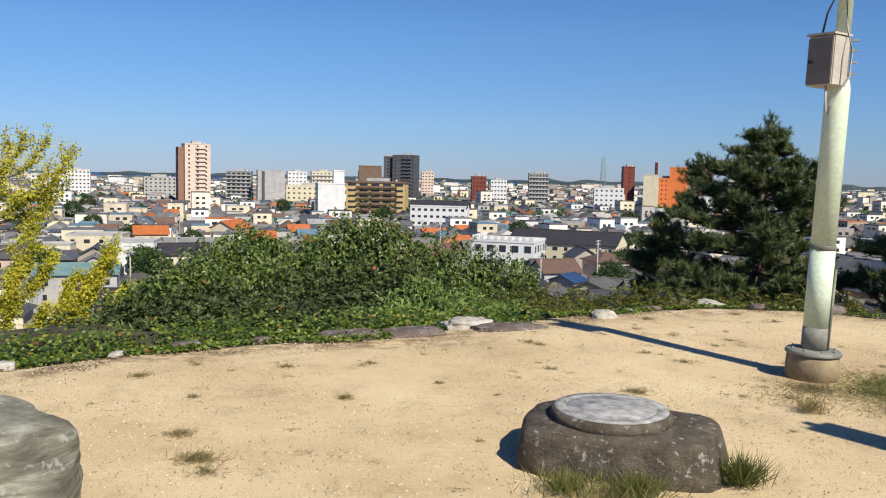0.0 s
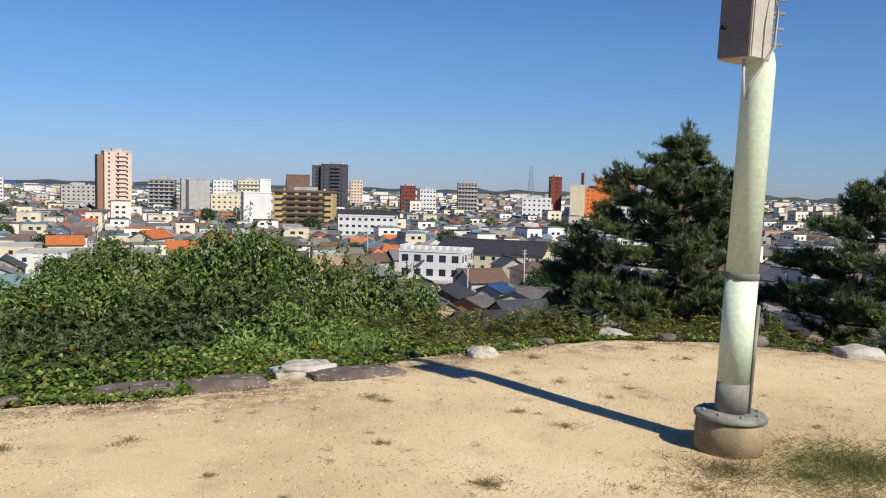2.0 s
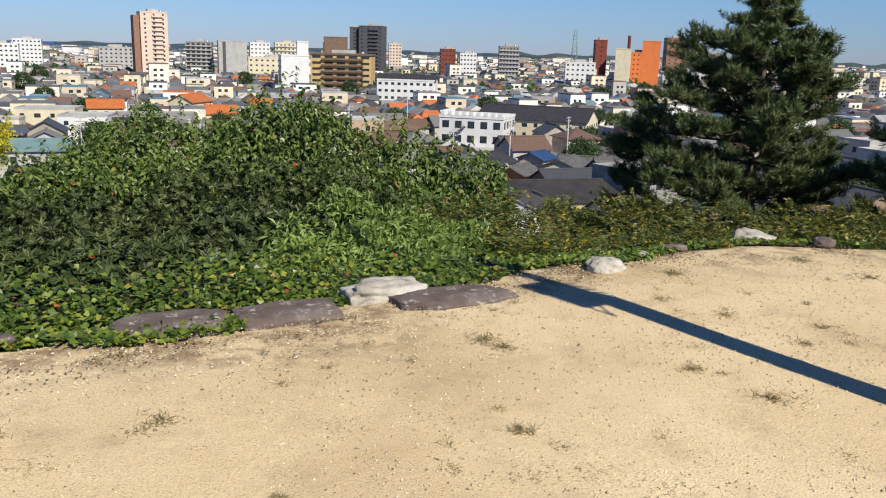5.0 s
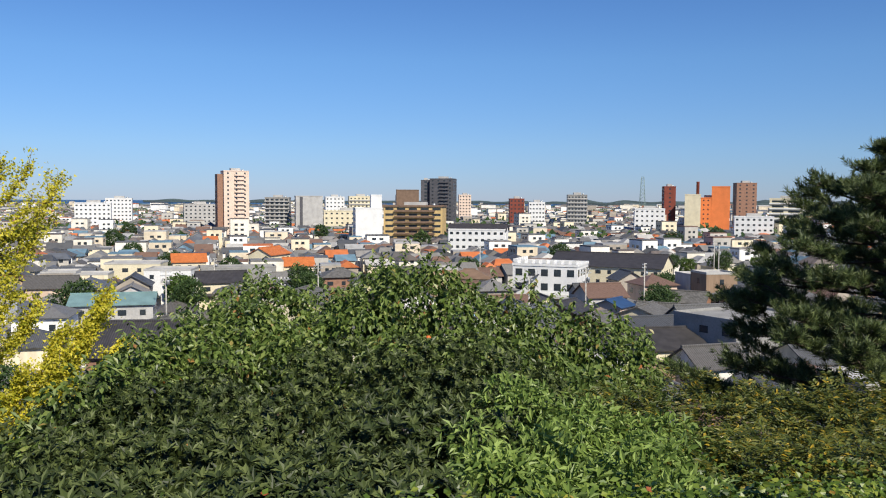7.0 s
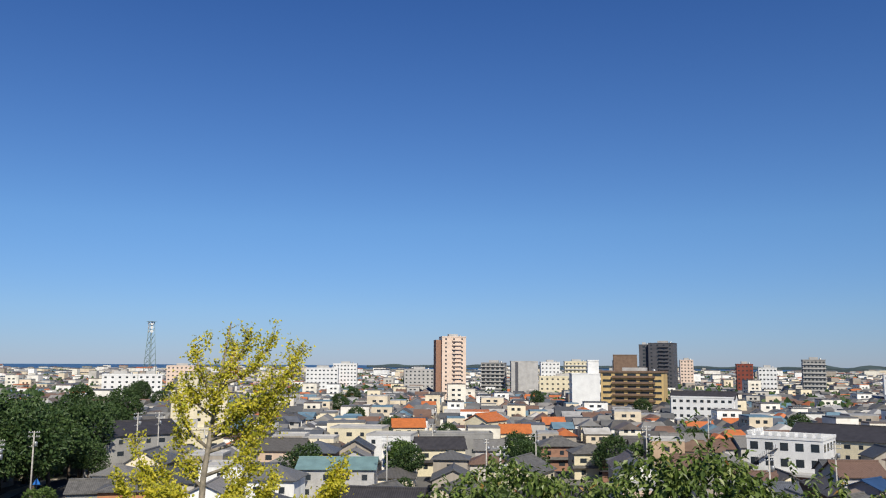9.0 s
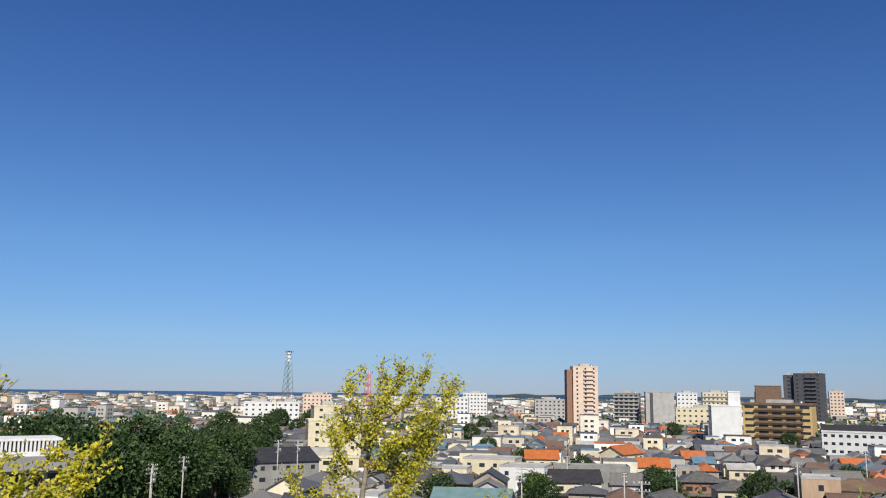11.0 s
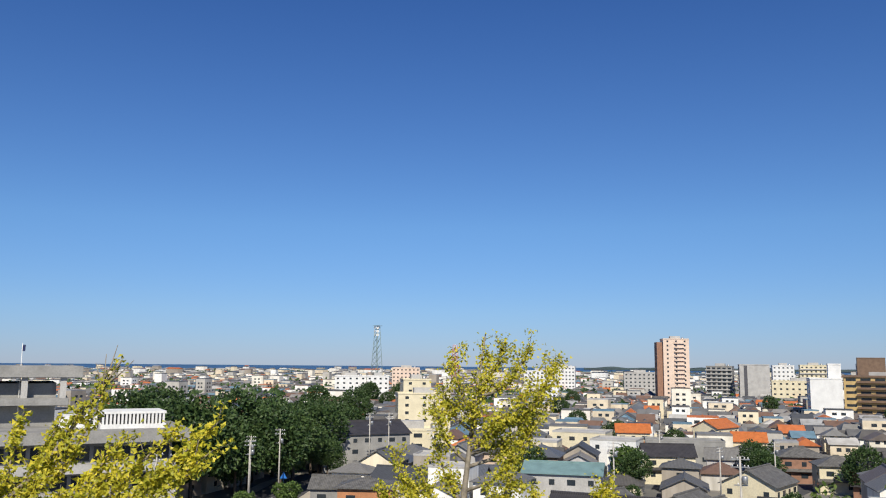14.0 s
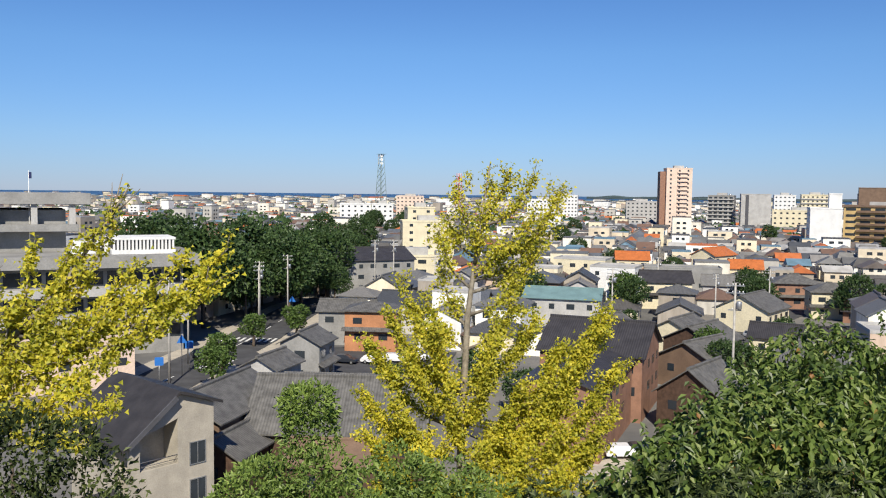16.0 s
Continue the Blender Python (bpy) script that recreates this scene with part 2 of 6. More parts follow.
L_STREET = leafy("street_tree_leaves", [(0, (.05, .09, .02)), (.6, (.09, .15, .03)), (1, (.14, .2, .05))], 0.25, 0.6)
L_GRASS = leafy("dry_grass_blades", [(0, (.15, .13, .055)), (.5, (.28, .22, .10)), (1, (.44, .35, .19))], 0.3, 0.6)
L_GREENG = leafy("green_grass_blades", [(0, (.09, .12, .03)), (.6, (.18, .19, .05)), (1, (.33, .28, .12))], 0.3, 0.6)


# ---- mesh helpers ----
def part(name, bm, mat, parent=None, label="", at=None):
    me = bpy.data.meshes.new(name)
    bm.to_mesh(me)
    bm.free()
    me.materials.append(mat)
    ob = new(name, me)
    ob.parent = parent
    if at:
        ob.matrix_basis = at
    if label:
        tagged(ob, label)
    return ob


def again(name, me, parent, m):
    """One more part on a mesh that exists."""
    ob = new(name, me)
    ob.parent = parent
    ob.matrix_basis = m
    return ob


def box(bm, x0, y0, z0, x1, y1, z1, bevel=0.0):
    v = [bm.verts.new(p) for p in ((x0, y0, z0), (x1, y0, z0), (x1, y1, z0), (x0, y1, z0), (x0, y0, z1), (x1, y0, z1), (x1, y1, z1), (x0, y1, z1))]
    f = [bm.faces.new([v[k] for k in q]) for q in ((3, 2, 1, 0), (4, 5, 6, 7), (0, 1, 5, 4), (1, 2, 6, 5), (2, 3, 7, 6), (3, 0, 4, 7))]
    if bevel:
        bmesh.ops.bevel(bm, geom=list({e for q in f for e in q.edges}), offset=bevel, segments=2, affect="EDGES")
    return bm


def boxes(*dims, bevel=0.0):
    bm = bmesh.new()
    for d in dims:
        box(bm, *d, bevel=bevel)
    return bm


def lathe(rings, seg=24, bm=None, wob=0.0):
    """Closed solid of revolution from (radius, height) rings."""
    bm = bm or bmesh.new()
    loops = []
    for r, z in rings:
        loops.append([bm.verts.new((r * (1 + wob * noise.noise((math.cos(a) * 2, math.sin(a) * 2, z * 3))) * math.cos(a), r * (1 + wob * noise.noise((math.cos(a) * 2, math.sin(a) * 2, z * 3))) * math.sin(a), z)) for a in [2 * math.pi * k / seg for k in range(seg)]])
    for lo, hi in zip(loops, loops[1:]):
        for k in range(seg):
            f = bm.faces.new((lo[k], lo[(k + 1) % seg], hi[(k + 1) % seg], hi[k]))
            f.smooth = True
    bm.faces.new(loops[0][::-1])
    bm.faces.new(loops[-1])
    return bm


def tube(bm, pts, radii, seg=8):
    loops = []
    for k, p in enumerate(pts):
        d = (Vector(pts[min(k + 1, len(pts) - 1)]) - Vector(pts[max(k - 1, 0)])).normalized()
        a = d.orthogonal().normalized()
        b = d.cross(a)
        loops.append([bm.verts.new(Vector(p) + radii[k] * (math.cos(q) * a + math.sin(q) * b)) for q in [2 * math.pi * i / seg for i in range(seg)]])
    for lo, hi in zip(loops, loops[1:]):
        best = min(range(seg), key=lambda s: (hi[s].co - lo[0].co).length)
        for i in range(seg):
            f = bm.faces.new((lo[i], lo[(i + 1) % seg], hi[(i + 1 + best) % seg], hi[(i + best) % seg]))
            f.smooth = True
    bm.faces.new(loops[0][::-1])
    bm.faces.new(loops[-1])
    return bm


def mesh_np(name, verts, faces, mat, parent=None):
    """A mesh object from arrays: faces all triangles or all quads."""
    me = bpy.data.meshes.new(name)
    n, k = len(faces), faces.shape[1]
    me.vertices.add(len(verts))
    me.vertices.foreach_set("co", np.ascontiguousarray(verts, dtype=np.float32).ravel())
    me.loops.add(n * k)
    me.loops.foreach_set("vertex_index", np.ascontiguousarray(faces, dtype=np.int32).ravel())
    me.polygons.add(n)
    me.polygons.foreach_set("loop_start", np.arange(0, n * k, k, dtype=np.int32))
    me.polygons.foreach_set("use_smooth", np.zeros(n, bool))
    me.update(calc_edges=True)
    me.materials.append(mat)
    ob = new(name, me)
    ob.parent = parent
    return ob


def unit(v):
    return v / np.maximum(np.linalg.norm(v, axis=1, keepdims=True), 1e-9)


def leaves(name, pos, along, facing, length, width, mat, parent, fold=0.15, fan=False):
    """Folded leaves: root at pos, growing along, upper side towards facing."""
    n = len(pos)
    u = unit(along)
    s = unit(np.cross(u, facing))
    w = np.cross(s, u)
    L = length * (0.7 + 0.6 * RNG.random((n, 1)))
    W = width * (0.75 + 0.5 * RNG.random((n, 1)))
    mid = 0.85 if fan else 0.45
    a = pos
    b = pos + u * L * mid + s * W / 2 + w * L * fold
    c = pos + u * L * (0.8 if fan else 1) - w * L * fold * 0.5
    d = pos + u * L * mid - s * W / 2 + w * L * fold
    v = np.stack([a, b, c, d], 1).reshape(-1, 3)
    i = np.arange(n)[:, None] * 4
    f = np.concatenate([i + np.array([[0, 1, 2]]), i + np.array([[0, 2, 3]])], 0)
    return mesh_np(name, v, f, mat, parent)


def lobes_surface(lobes, n, inner=0.25):
    """Points on and just inside a union of ellipsoids (x, y, z, rx, ry, rz), with outward normals."""
    lb = np.array(lobes, float)
    area = (lb[:, 3] * lb[:, 4] + lb[:, 4] * lb[:, 5] + lb[:, 3] * lb[:, 5])
    k = RNG.choice(len(lb), n * 2, p=area / area.sum())
    d = unit(RNG.normal(size=(n * 2, 3)))
    r = 1 - inner * RNG.random((n * 2, 1)) ** 1.5
    lump = np.array([noise.noise(Vector(q * 2.3) + Vector((float(j), 0, 0))) for q, j in zip(d, k)])[:, None]
    r = r * (1 + 0.30 * lump)
    p = lb[k, :3] + d * lb[k, 3:] * r
    keep = np.ones(len(p), bool)
    for q in lb:
        keep &= (((p - q[:3]) / (q[3:] * 0.62)) ** 2).sum(1) > 1
    keep &= RNG.random(len(p)) < 1.0
    p, d = p[keep][:n], d[keep][:n]
    nrm = unit(d / lb[k[keep][:n], 3:])
    return p, nrm


def rosettes(pos, nrm, count):
    """Rings of leaves round each point, opening towards nrm."""
    n = len(pos)
    t1 = unit(np.cross(nrm, RNG.normal(size=(n, 3))))
    t2 = np.cross(nrm, t1)
    ps, al, fc = [], [], []
    for k in range(count):
        a = 2 * math.pi * (k + RNG.random((n, 1)) * 0.6) / count
        side = np.cos(a) * t1 + np.sin(a) * t2
        lift = 0.25 + 0.5 * RNG.random((n, 1))
        ps.append(pos)
        al.append(side + nrm * lift)
        fc.append(nrm - side * lift)
    return np.concatenate(ps), np.concatenate(al), np.concatenate(fc)


def limb_tree(name, base, top, r0, mat, parent, limbs, seg=8):
    """A tapered, slightly crooked trunk; each limb runs from a height on it to a given end."""
    base, top = Vector(base), Vector(top)
    pts = [base.lerp(top, k / 7) + Vector((noise.noise((k * 0.7, base.x, 1)), noise.noise((k * 0.7, base.y, 5)), 0)) * 0.12 * (top - base).length / 6 * (k not in (0, 7)) for k in range(8)]
    part(name, tube(bmesh.new(), pts, [r0 * (1.15 - 0.95 * k / 7) for k in range(8)], seg), mat, parent)
    for h, end in limbs:
        i = min(int(h * 7), 6)
        s = pts[i].lerp(pts[i + 1], h * 7 - i)
        e = Vector(end)
        m = s.lerp(e, 0.5) + Vector((0, 0, 0.12 * (e - s).length * RNG.uniform(-0.5, 1)))
        r = r0 * (1.0 - 0.85 * h) * 0.55
        part("limb", tube(bmesh.new(), [s, s.lerp(m, 0.5), m, e], [r, r * 0.8, r * 0.55, r * 0.15], 6), mat, parent)
    return pts


def thing(name, label, category, group="", at=None, kind=""):
    ob = tagged(new(name), label, category, group, kind)
    if at:
        ob.matrix_basis = at
    return ob

# ---- ground ----
TOWN = -26.0
RIM = [(-60, -40), (-30, -12), (-12, 0.5), (-6.5, 5.6), (-4.0, 7.8), (-2.6, 8.7), (-1.3, 9.0), (-0.2, 9.0), (0.8, 9.1), (1.5, 9.3), (2.2, 9.5), (2.9, 9.8), (4.2, 10.4), (5.3, 10.4), (6.5, 9.7), (9.5, 8.5), (16, 6.8), (34, -2), (60, -40)]
# where bare sand gives way to ivy, a little inside the drop
GREEN = [(-12, -2.5), (-6, 2.6), (-3.4, 5.0), (-2.6, 5.7), (-1.56, 6.64), (-0.36, 7.29), (0.7, 7.8), (1.25, 8.5), (2.0, 8.95), (2.75, 9.4), (4.1, 10.1), (5.3, 10.1), (6.4, 9.4), (9.5, 8.2), (16, 6.5)]

SANDY = [(-60, -60), *GREEN, (60, -60)]


def beyond_rim(x, y, poly=RIM):
    """How far the points lie outside the outline (negative: within it)."""
    best = np.full(x.shape, 1e9)
    inside = np.zeros(x.shape, bool)
    n = len(poly)
    for k in range(n):
        (ax, ay), (bx, by) = poly[k], poly[(k + 1) % n]
        ex, ey = bx - ax, by - ay
        t = np.clip(((x - ax) * ex + (y - ay) * ey) / (ex * ex + ey * ey), 0, 1)
        best = np.minimum(best, np.hypot(x - ax - t * ex, y - ay - t * ey))
        cross = ((ay > y) != (by > y)) & (x < ex * (y - ay) / (ey if ey else 1e-9) + ax)
        inside ^= cross
    return np.where(inside, -best, best)


def height(x, y):
    s = beyond_rim(x, y)
    down = -0.12 - 26.2 * (1 - np.exp(-np.maximum(s, 0) / 14.0))
    g = beyond_rim(x, y, SANDY) if np.any(s < 0) else 0.0 * s
    worn = -0.03 * np.clip((g + 0.9) / 0.9, 0, 1) - 0.09 * np.clip(g / 0.25, 0, 1)
    return np.where(s < 0, np.maximum(worn, -0.12), np.maximum(down, TOWN))


def spread(lo, hi, fine, near0, near1):
    mid = list(np.arange(near0, near1 + 1e-6, fine))
    out, step, v = [], fine, near1
    while v < hi:
        step *= 1.16
        v += step
        out.append(min(v, hi))
    left, step, v = [], fine, near0
    while v > lo:
        step *= 1.16
        v -= step
        left.append(max(v, lo))
    return np.array(left[::-1] + mid + out)


gx, gy = np.meshgrid(spread(-4900, 4900, 0.25, -8, 12), spread(-4900, 4900, 0.25, -4, 14))
gz = height(gx, gy)
tread = np.array([noise.noise((x * 0.9, y * 0.9, 0)) + 0.4 * noise.noise((x * 4, y * 4, 3)) for x, y in zip(gx.ravel(), gy.ravel())]).reshape(gx.shape)
gz = gz + np.where((gz > -0.2), 0.012 * tread, np.where(gz > TOWN + 0.5, 0.25 * tread, 0))
rows_n, cols_n = gx.shape
idx = np.arange(rows_n * cols_n).reshape(rows_n, cols_n)
quads = np.stack([idx[:-1, :-1], idx[:-1, 1:], idx[1:, 1:], idx[1:, :-1]], -1).reshape(-1, 4)
ground = mesh_np("ground", np.stack([gx, gy, gz], -1).reshape(-1, 3), quads, M_GROUND)
ground.data.polygons.foreach_set("use_smooth", np.ones(len(quads), bool))
tagged(ground, "pale sandy hilltop terrace falling away to the town plain", "ground", kind="structure")


def ring(name, a0, a1, r0, r1, z0, z1, mat, label, bumpy=0.0):
    """Part of a wide ring round the place, rising a little towards the horizon."""
    a = np.radians(np.linspace(a0, a1, 160))
    v = []
    for k, (r, z) in enumerate(((r0, z0), ((r0 + r1) / 2, (z0 + z1) / 2), (r1, z1), (r1, z0 - 30))):
        lift = np.array([max(0, noise.noise((q * 40, 0, 0)) + 0.35) for q in a]) * bumpy * (k == 2)
        v.append(np.stack([np.sin(a) * r, np.cos(a) * r, np.full(len(a), z) + lift], -1))
    v = np.concatenate(v)
    i = np.arange(len(a) - 1)
    f = np.concatenate([np.stack([i + k * len(a), i + k * len(a) + 1, i + (k + 1) * len(a) + 1, i + (k + 1) * len(a)], -1) for k in range(3)])
    return tagged(mesh_np(name, v, f, mat), label, name, kind="structure")


ring("water", -95, 8, 3300, 4850, -25.6, -11.5, M_SEA, "dark blue strip of sea along the horizon")
ring("backdrop", 4, 70, 2600, 4700, -25.6, -13, M_FARLAND, "low hazy wooded land along the horizon", 26)
ring("backdrop", -24, 6, 4000, 4800, -18, -11, M_FARLAND, "low far shore along the horizon", 9)


# ---- houses and buildings ----
def window_mesh(w, h):
    """A framed window: frame proud of the wall, glass set back, one mullion. Faces -Y."""
    fr = boxes((-w / 2, -0.06, 0, w / 2, 0.04, 0.07), (-w / 2, -0.06, h - 0.07, w / 2, 0.04, h), (-w / 2, -0.06, 0.07, -w / 2 + 0.07, 0.04, h - 0.07),
               (w / 2 - 0.07, -0.06, 0.07, w / 2, 0.04, h - 0.07), (-0.03, -0.05, 0.07, 0.03, 0.04, h - 0.07))
    a = bpy.data.meshes.new("window")
    fr.to_mesh(a)
    fr.free()
    a.materials.append(M_STEEL)
    g = boxes((-w / 2 + 0.06, -0.03, 0.06, w / 2 - 0.06, 0.03, h - 0.06))
    b = bpy.data.meshes.new("pane")
    g.to_mesh(b)
    g.free()
    b.materials.append(M_GLASS)
    return a, b


WINDOWS = {}


def window(parent, w, h, m, pane_only=False):
    key = (round(w, 1), round(h, 1))
    if key not in WINDOWS:
        WINDOWS[key] = window_mesh(*key)
    a, b = WINDOWS[key]
    if pane_only:
        return again("window", b, parent, m)
    ob = again("window", a, parent, m)
    again("pane", b, ob, Matrix())
    return ob


def extrude_x(profile, x0, x1):
    """A closed (y, z) outline drawn out along X into one solid."""
    bm = bmesh.new()
    a = [bm.verts.new((x0, y, z)) for y, z in profile]
    b = [bm.verts.new((x1, y, z)) for y, z in profile]
    bm.faces.new(a)
    bm.faces.new(b[::-1])
    n = len(profile)
    for k in range(n):
        bm.faces.new((a[k], b[k], b[(k + 1) % n], a[(k + 1) % n]))
    bmesh.ops.recalc_face_normals(bm, faces=bm.faces)
    return bm


def gable_roof(w, d, z, rise, over=0.5, t=0.16):
    """A bent slab over the gable with a raised ridge."""
    hw, hd = w / 2 + over, d / 2 + over
    drop = rise * over / (d / 2)
    up = [(-hd, z - drop + t), (-.2, z + rise + t - .2 * rise / (d / 2)), (-.2, z + rise + t + .12), (-.08, z + rise + t + .22), (.08, z + rise + t + .22), (.2, z + rise + t + .12), (.2, z + rise + t - .2 * rise / (d / 2)), (hd, z - drop + t)]
    return extrude_x(up + [(hd, z - drop), (0, z + rise), (-hd, z - drop)], -hw, hw)


def hip_roof(w, d, z, rise, over=0.6, t=0.14):
    bm = bmesh.new()
    hw, hd = w / 2 + over, d / 2 + over
    r = max(hw - hd, 0.15)
    lo = [bm.verts.new(p) for p in ((-hw, -hd, z), (hw, -hd, z), (hw, hd, z), (-hw, hd, z))]
    mi = [bm.verts.new((v.co.x, v.co.y, z + t)) for v in lo]
    c = [bm.verts.new(p) for p in ((-r - .15, -.15, z + rise - .1), (r + .15, -.15, z + rise - .1), (r + .15, .15, z + rise - .1), (-r - .15, .15, z + rise - .1))]
    e = [bm.verts.new((v.co.x, v.co.y, z + rise + .2)) for v in c]
    bm.faces.new(lo[::-1])
    bm.faces.new(e)
    for p, q in ((lo, mi), (mi, c), (c, e)):
        for k in range(4):
            bm.faces.new((p[k], p[(k + 1) % 4], q[(k + 1) % 4], q[k]))
    bmesh.ops.recalc_face_normals(bm, faces=bm.faces)
    return bm


def gable_walls(w, d, h, rise):
    return extrude_x([(-d / 2, 0), (-d / 2, h), (0, h + rise), (d / 2, h), (d / 2, 0)], -w / 2, w / 2)


def tray(x0, y0, x1, y1, z, lip, rim_w=.2):
    """A flat roof with a raised rim, in one piece."""
    bm = bmesh.new()
    rings = [[bm.verts.new((x, y, q)) for x, y in ((x0 + i, y0 + i), (x1 - i, y0 + i), (x1 - i, y1 - i), (x0 + i, y1 - i))] for i, q in ((0, z), (0, z + lip), (rim_w, z + lip), (rim_w, z + .06))]
    bm.faces.new(rings[0][::-1])
    bm.faces.new(rings[-1])
    for p, q in zip(rings, rings[1:]):
        for k in range(4):
            bm.faces.new((p[k], p[(k + 1) % 4], q[(k + 1) % 4], q[k]))
    bmesh.ops.recalc_face_normals(bm, faces=bm.faces)
    return bm


def house(label, w, d, storeys, roof, wall_mat=None, roof_mat=None, at=None, group="", rise=None, sides=(0, 90, -90), porch=True, base=0.0, pitch=3.2):
    """A detached house: walls, roof, windows all round, a lower lean-to roof over the ground floor."""
    wall_mat, roof_mat = wall_mat or M_WALL, roof_mat or M_TILE
    h = 2.8 * storeys + 0.3 + base
    rise = rise or 0.22 * d + 0.3
    top = thing("house", label, "house", group, at)
    if roof == "gable":
        part("wall", gable_walls(w, d, h, rise), wall_mat, top)
        part("roof", gable_roof(w, d, h, rise), roof_mat, top)
    elif roof == "hip":
        part("wall", boxes((-w / 2, -d / 2, 0, w / 2, d / 2, h)), wall_mat, top)
        part("roof", hip_roof(w, d, h, rise), roof_mat, top)
    else:
        part("wall", boxes((-w / 2, -d / 2, 0, w / 2, d / 2, h)), wall_mat, top)
        part("roof", tray(-w / 2 - .05, -d / 2 - .05, w / 2 + .05, d / 2 + .05, h, .45), roof_mat, top)
    if porch and storeys > 1 and roof != "flat":
        bm = bmesh.new()
        z = 2.9 + base
        v = [(-w / 2 - .5, -d / 2 - 1.0, z - .35), (w / 2 + .3, -d / 2 - 1.0, z - .35), (w / 2 + .3, -d / 2 - 0.002, z + .15), (-w / 2 - .5, -d / 2 - 0.002, z + .15)]
        lo = [bm.verts.new(p) for p in v]
        hi = [bm.verts.new((p[0], p[1], p[2] + .14)) for p in v]
        for q in ((3, 2, 1, 0), (4, 5, 6, 7), (0, 1, 5, 4), (1, 2, 6, 5), (2, 3, 7, 6), (3, 0, 4, 7)):
            bm.faces.new([(lo + hi)[k] for k in q])
        part("lean_to_roof", bm, roof_mat, top)
    for turn in sides:
        half, run = (d / 2, w) if turn in (0, 180) else (w / 2, d)
        n = max(1, int(run // pitch))
        for f in range(storeys):
            for k in range(n):
                if RNG.random() < 0.12 and n > 1:
                    continue
                u = (k + 0.5) / n * run - run / 2
                ww = 1.7 if (k + f) % 2 else 1.2
                window(top, ww, 1.2, pose(0, 0, 0, 0, 0, turn) @ Matrix.Translation((u, -half - 0.01, base + 0.9 + 2.8 * f)), pane_only=True)
    return top


def facing(x, y):
    """The turn about z that lets a front look back at the hilltop."""
    return math.degrees(math.atan2(-x, y))


def tower_block(label, x, y, w, d, top, floors, mat, turn=0.0, cols=3, win=(1.6, 1.3), band=None, balcony=False, roof_box=True, side=2, category="building", skip=1, name="office_building", pane_only=True):
    """A flat-roofed block with a parapet, rows of windows, floor bands or balconies."""
    h = top - TOWN
    if len(label.split()) < 4:
        label += " with rows of windows"
    ob = thing(name, label, category, at=pose(x, y, TOWN, 0, 0, facing(x, y) + turn))
    part("wall", boxes((-w / 2, 0, 0, w / 2, d, h)), mat, ob)
    part("parapet", tray(-w / 2 - .15, -.15, w / 2 + .15, d + .15, h, .7, .35), mat, ob)
    if roof_box:
        part("roof_machine_room", boxes((-w * .18, d * .3, h, w * .2, d * .7, h + 2.6), bevel=.08), M_LGREY, ob)
        part("water_tank", lathe([(.9, h), (.95, h + .1), (.95, h + 1.5), (.6, h + 1.8)], 12), M_STEEL, ob, at=Matrix.Translation((w * .32, d * .5, 0)))
    fh = h / floors
    if band:
        me = None
        for f in range(skip, floors):
            if me is None:
                me = part("floor_band", boxes((-w / 2 - .3, -.9, 0, w / 2 + .3 if not balcony else w / 2, .05, .9)), band, ob, at=Matrix.Translation((0, 0, f * fh))).data
            else:
                again("floor_band", me, ob, Matrix.Translation((0, 0, f * fh)))
    for f in range(skip, floors):
        for k in range(cols):
            u = (k + 0.5) / cols * w - w / 2
            window(ob, win[0], win[1], Matrix.Translation((u, -.01, f * fh + (fh - win[1]) * .6)), pane_only=pane_only)
        for k in range(side):
            v = (k + 0.5) / max(side, 1) * d
            for t, xx in ((90, w / 2 + .01), (-90, -w / 2 - .01)):
                window(ob, win[0], win[1], Matrix.Translation((xx, v, f * fh + (fh - win[1]) * .6)) @ pose(0, 0, 0, 0, 0, t), pane_only=pane_only)
    if balcony:
        me = None
        for f in range(skip, floors):
            m = Matrix.Translation((w * .12, 0, f * fh))
            if me is None:
                me = part("balcony", boxes((-w * .2, -1.2, 0, w * .2, -.002, .18), (-w * .2, -1.2, .18, w * .2, -1.08, 1.1), (-w * .2, -1.08, .18, -w * .2 + .12, 0, 1.1), (w * .2 - .12, -1.08, .18, w * .2, 0, 1.1)), mat, ob, at=m).data
            else:
                again("balcony", me, ob, m)
    return ob


TAKEN = []   # (x, y, radius) kept free of filler houses


def claim(x, y, r):
    TAKEN.append((x, y, r))


tower_block("tall salmon-tiled apartment tower with a balcony column", -206.6, 634, 19, 15, 22, 15, M_SALMON, 10, 3, (1.4, 1.5), balcony=True, name="apartment_tower", side=3)
# slab added in brick colour to darken the tower's shaded left side
part("stair_wing", boxes((-2.2, 0, 0, 2.2, 12, 46)), M_BRICK, bpy.data.objects["apartment_tower"], "added dark slab standing in for the tower's shaded side", at=Matrix.Translation((-11.7, 2.5, 0)))
tower_block("tall charcoal apartment tower", -62, 785, 22, 18, 20.3, 14, M_CHAR, -12, 4, (1.8, 1.4), balcony=True, name="apartment_tower", side=3)
tower_block("charcoal stair tower beside the apartment tower", -77, 790, 9, 14, 19, 14, M_CHAR, 0, 1, (2.5, 1.8), name="apartment_tower", side=1)
tower_block("ochre hotel with five dark brown balcony bands", -55.8, 498, 35, 22, -2.7, 7, M_GOLD, -8, 5, (5.0, 1.5), name="hotel", side=0, skip=1)
HOT = [o for o in scene.objects if o.name == "hotel"][0]
HB = part("balcony_band", boxes((-11, -1.6, 0, 13, -.01, 1.1)), M_DBROWN, HOT, "dark brown balcony band", at=Matrix.Translation((0, 0, 3.5))).data
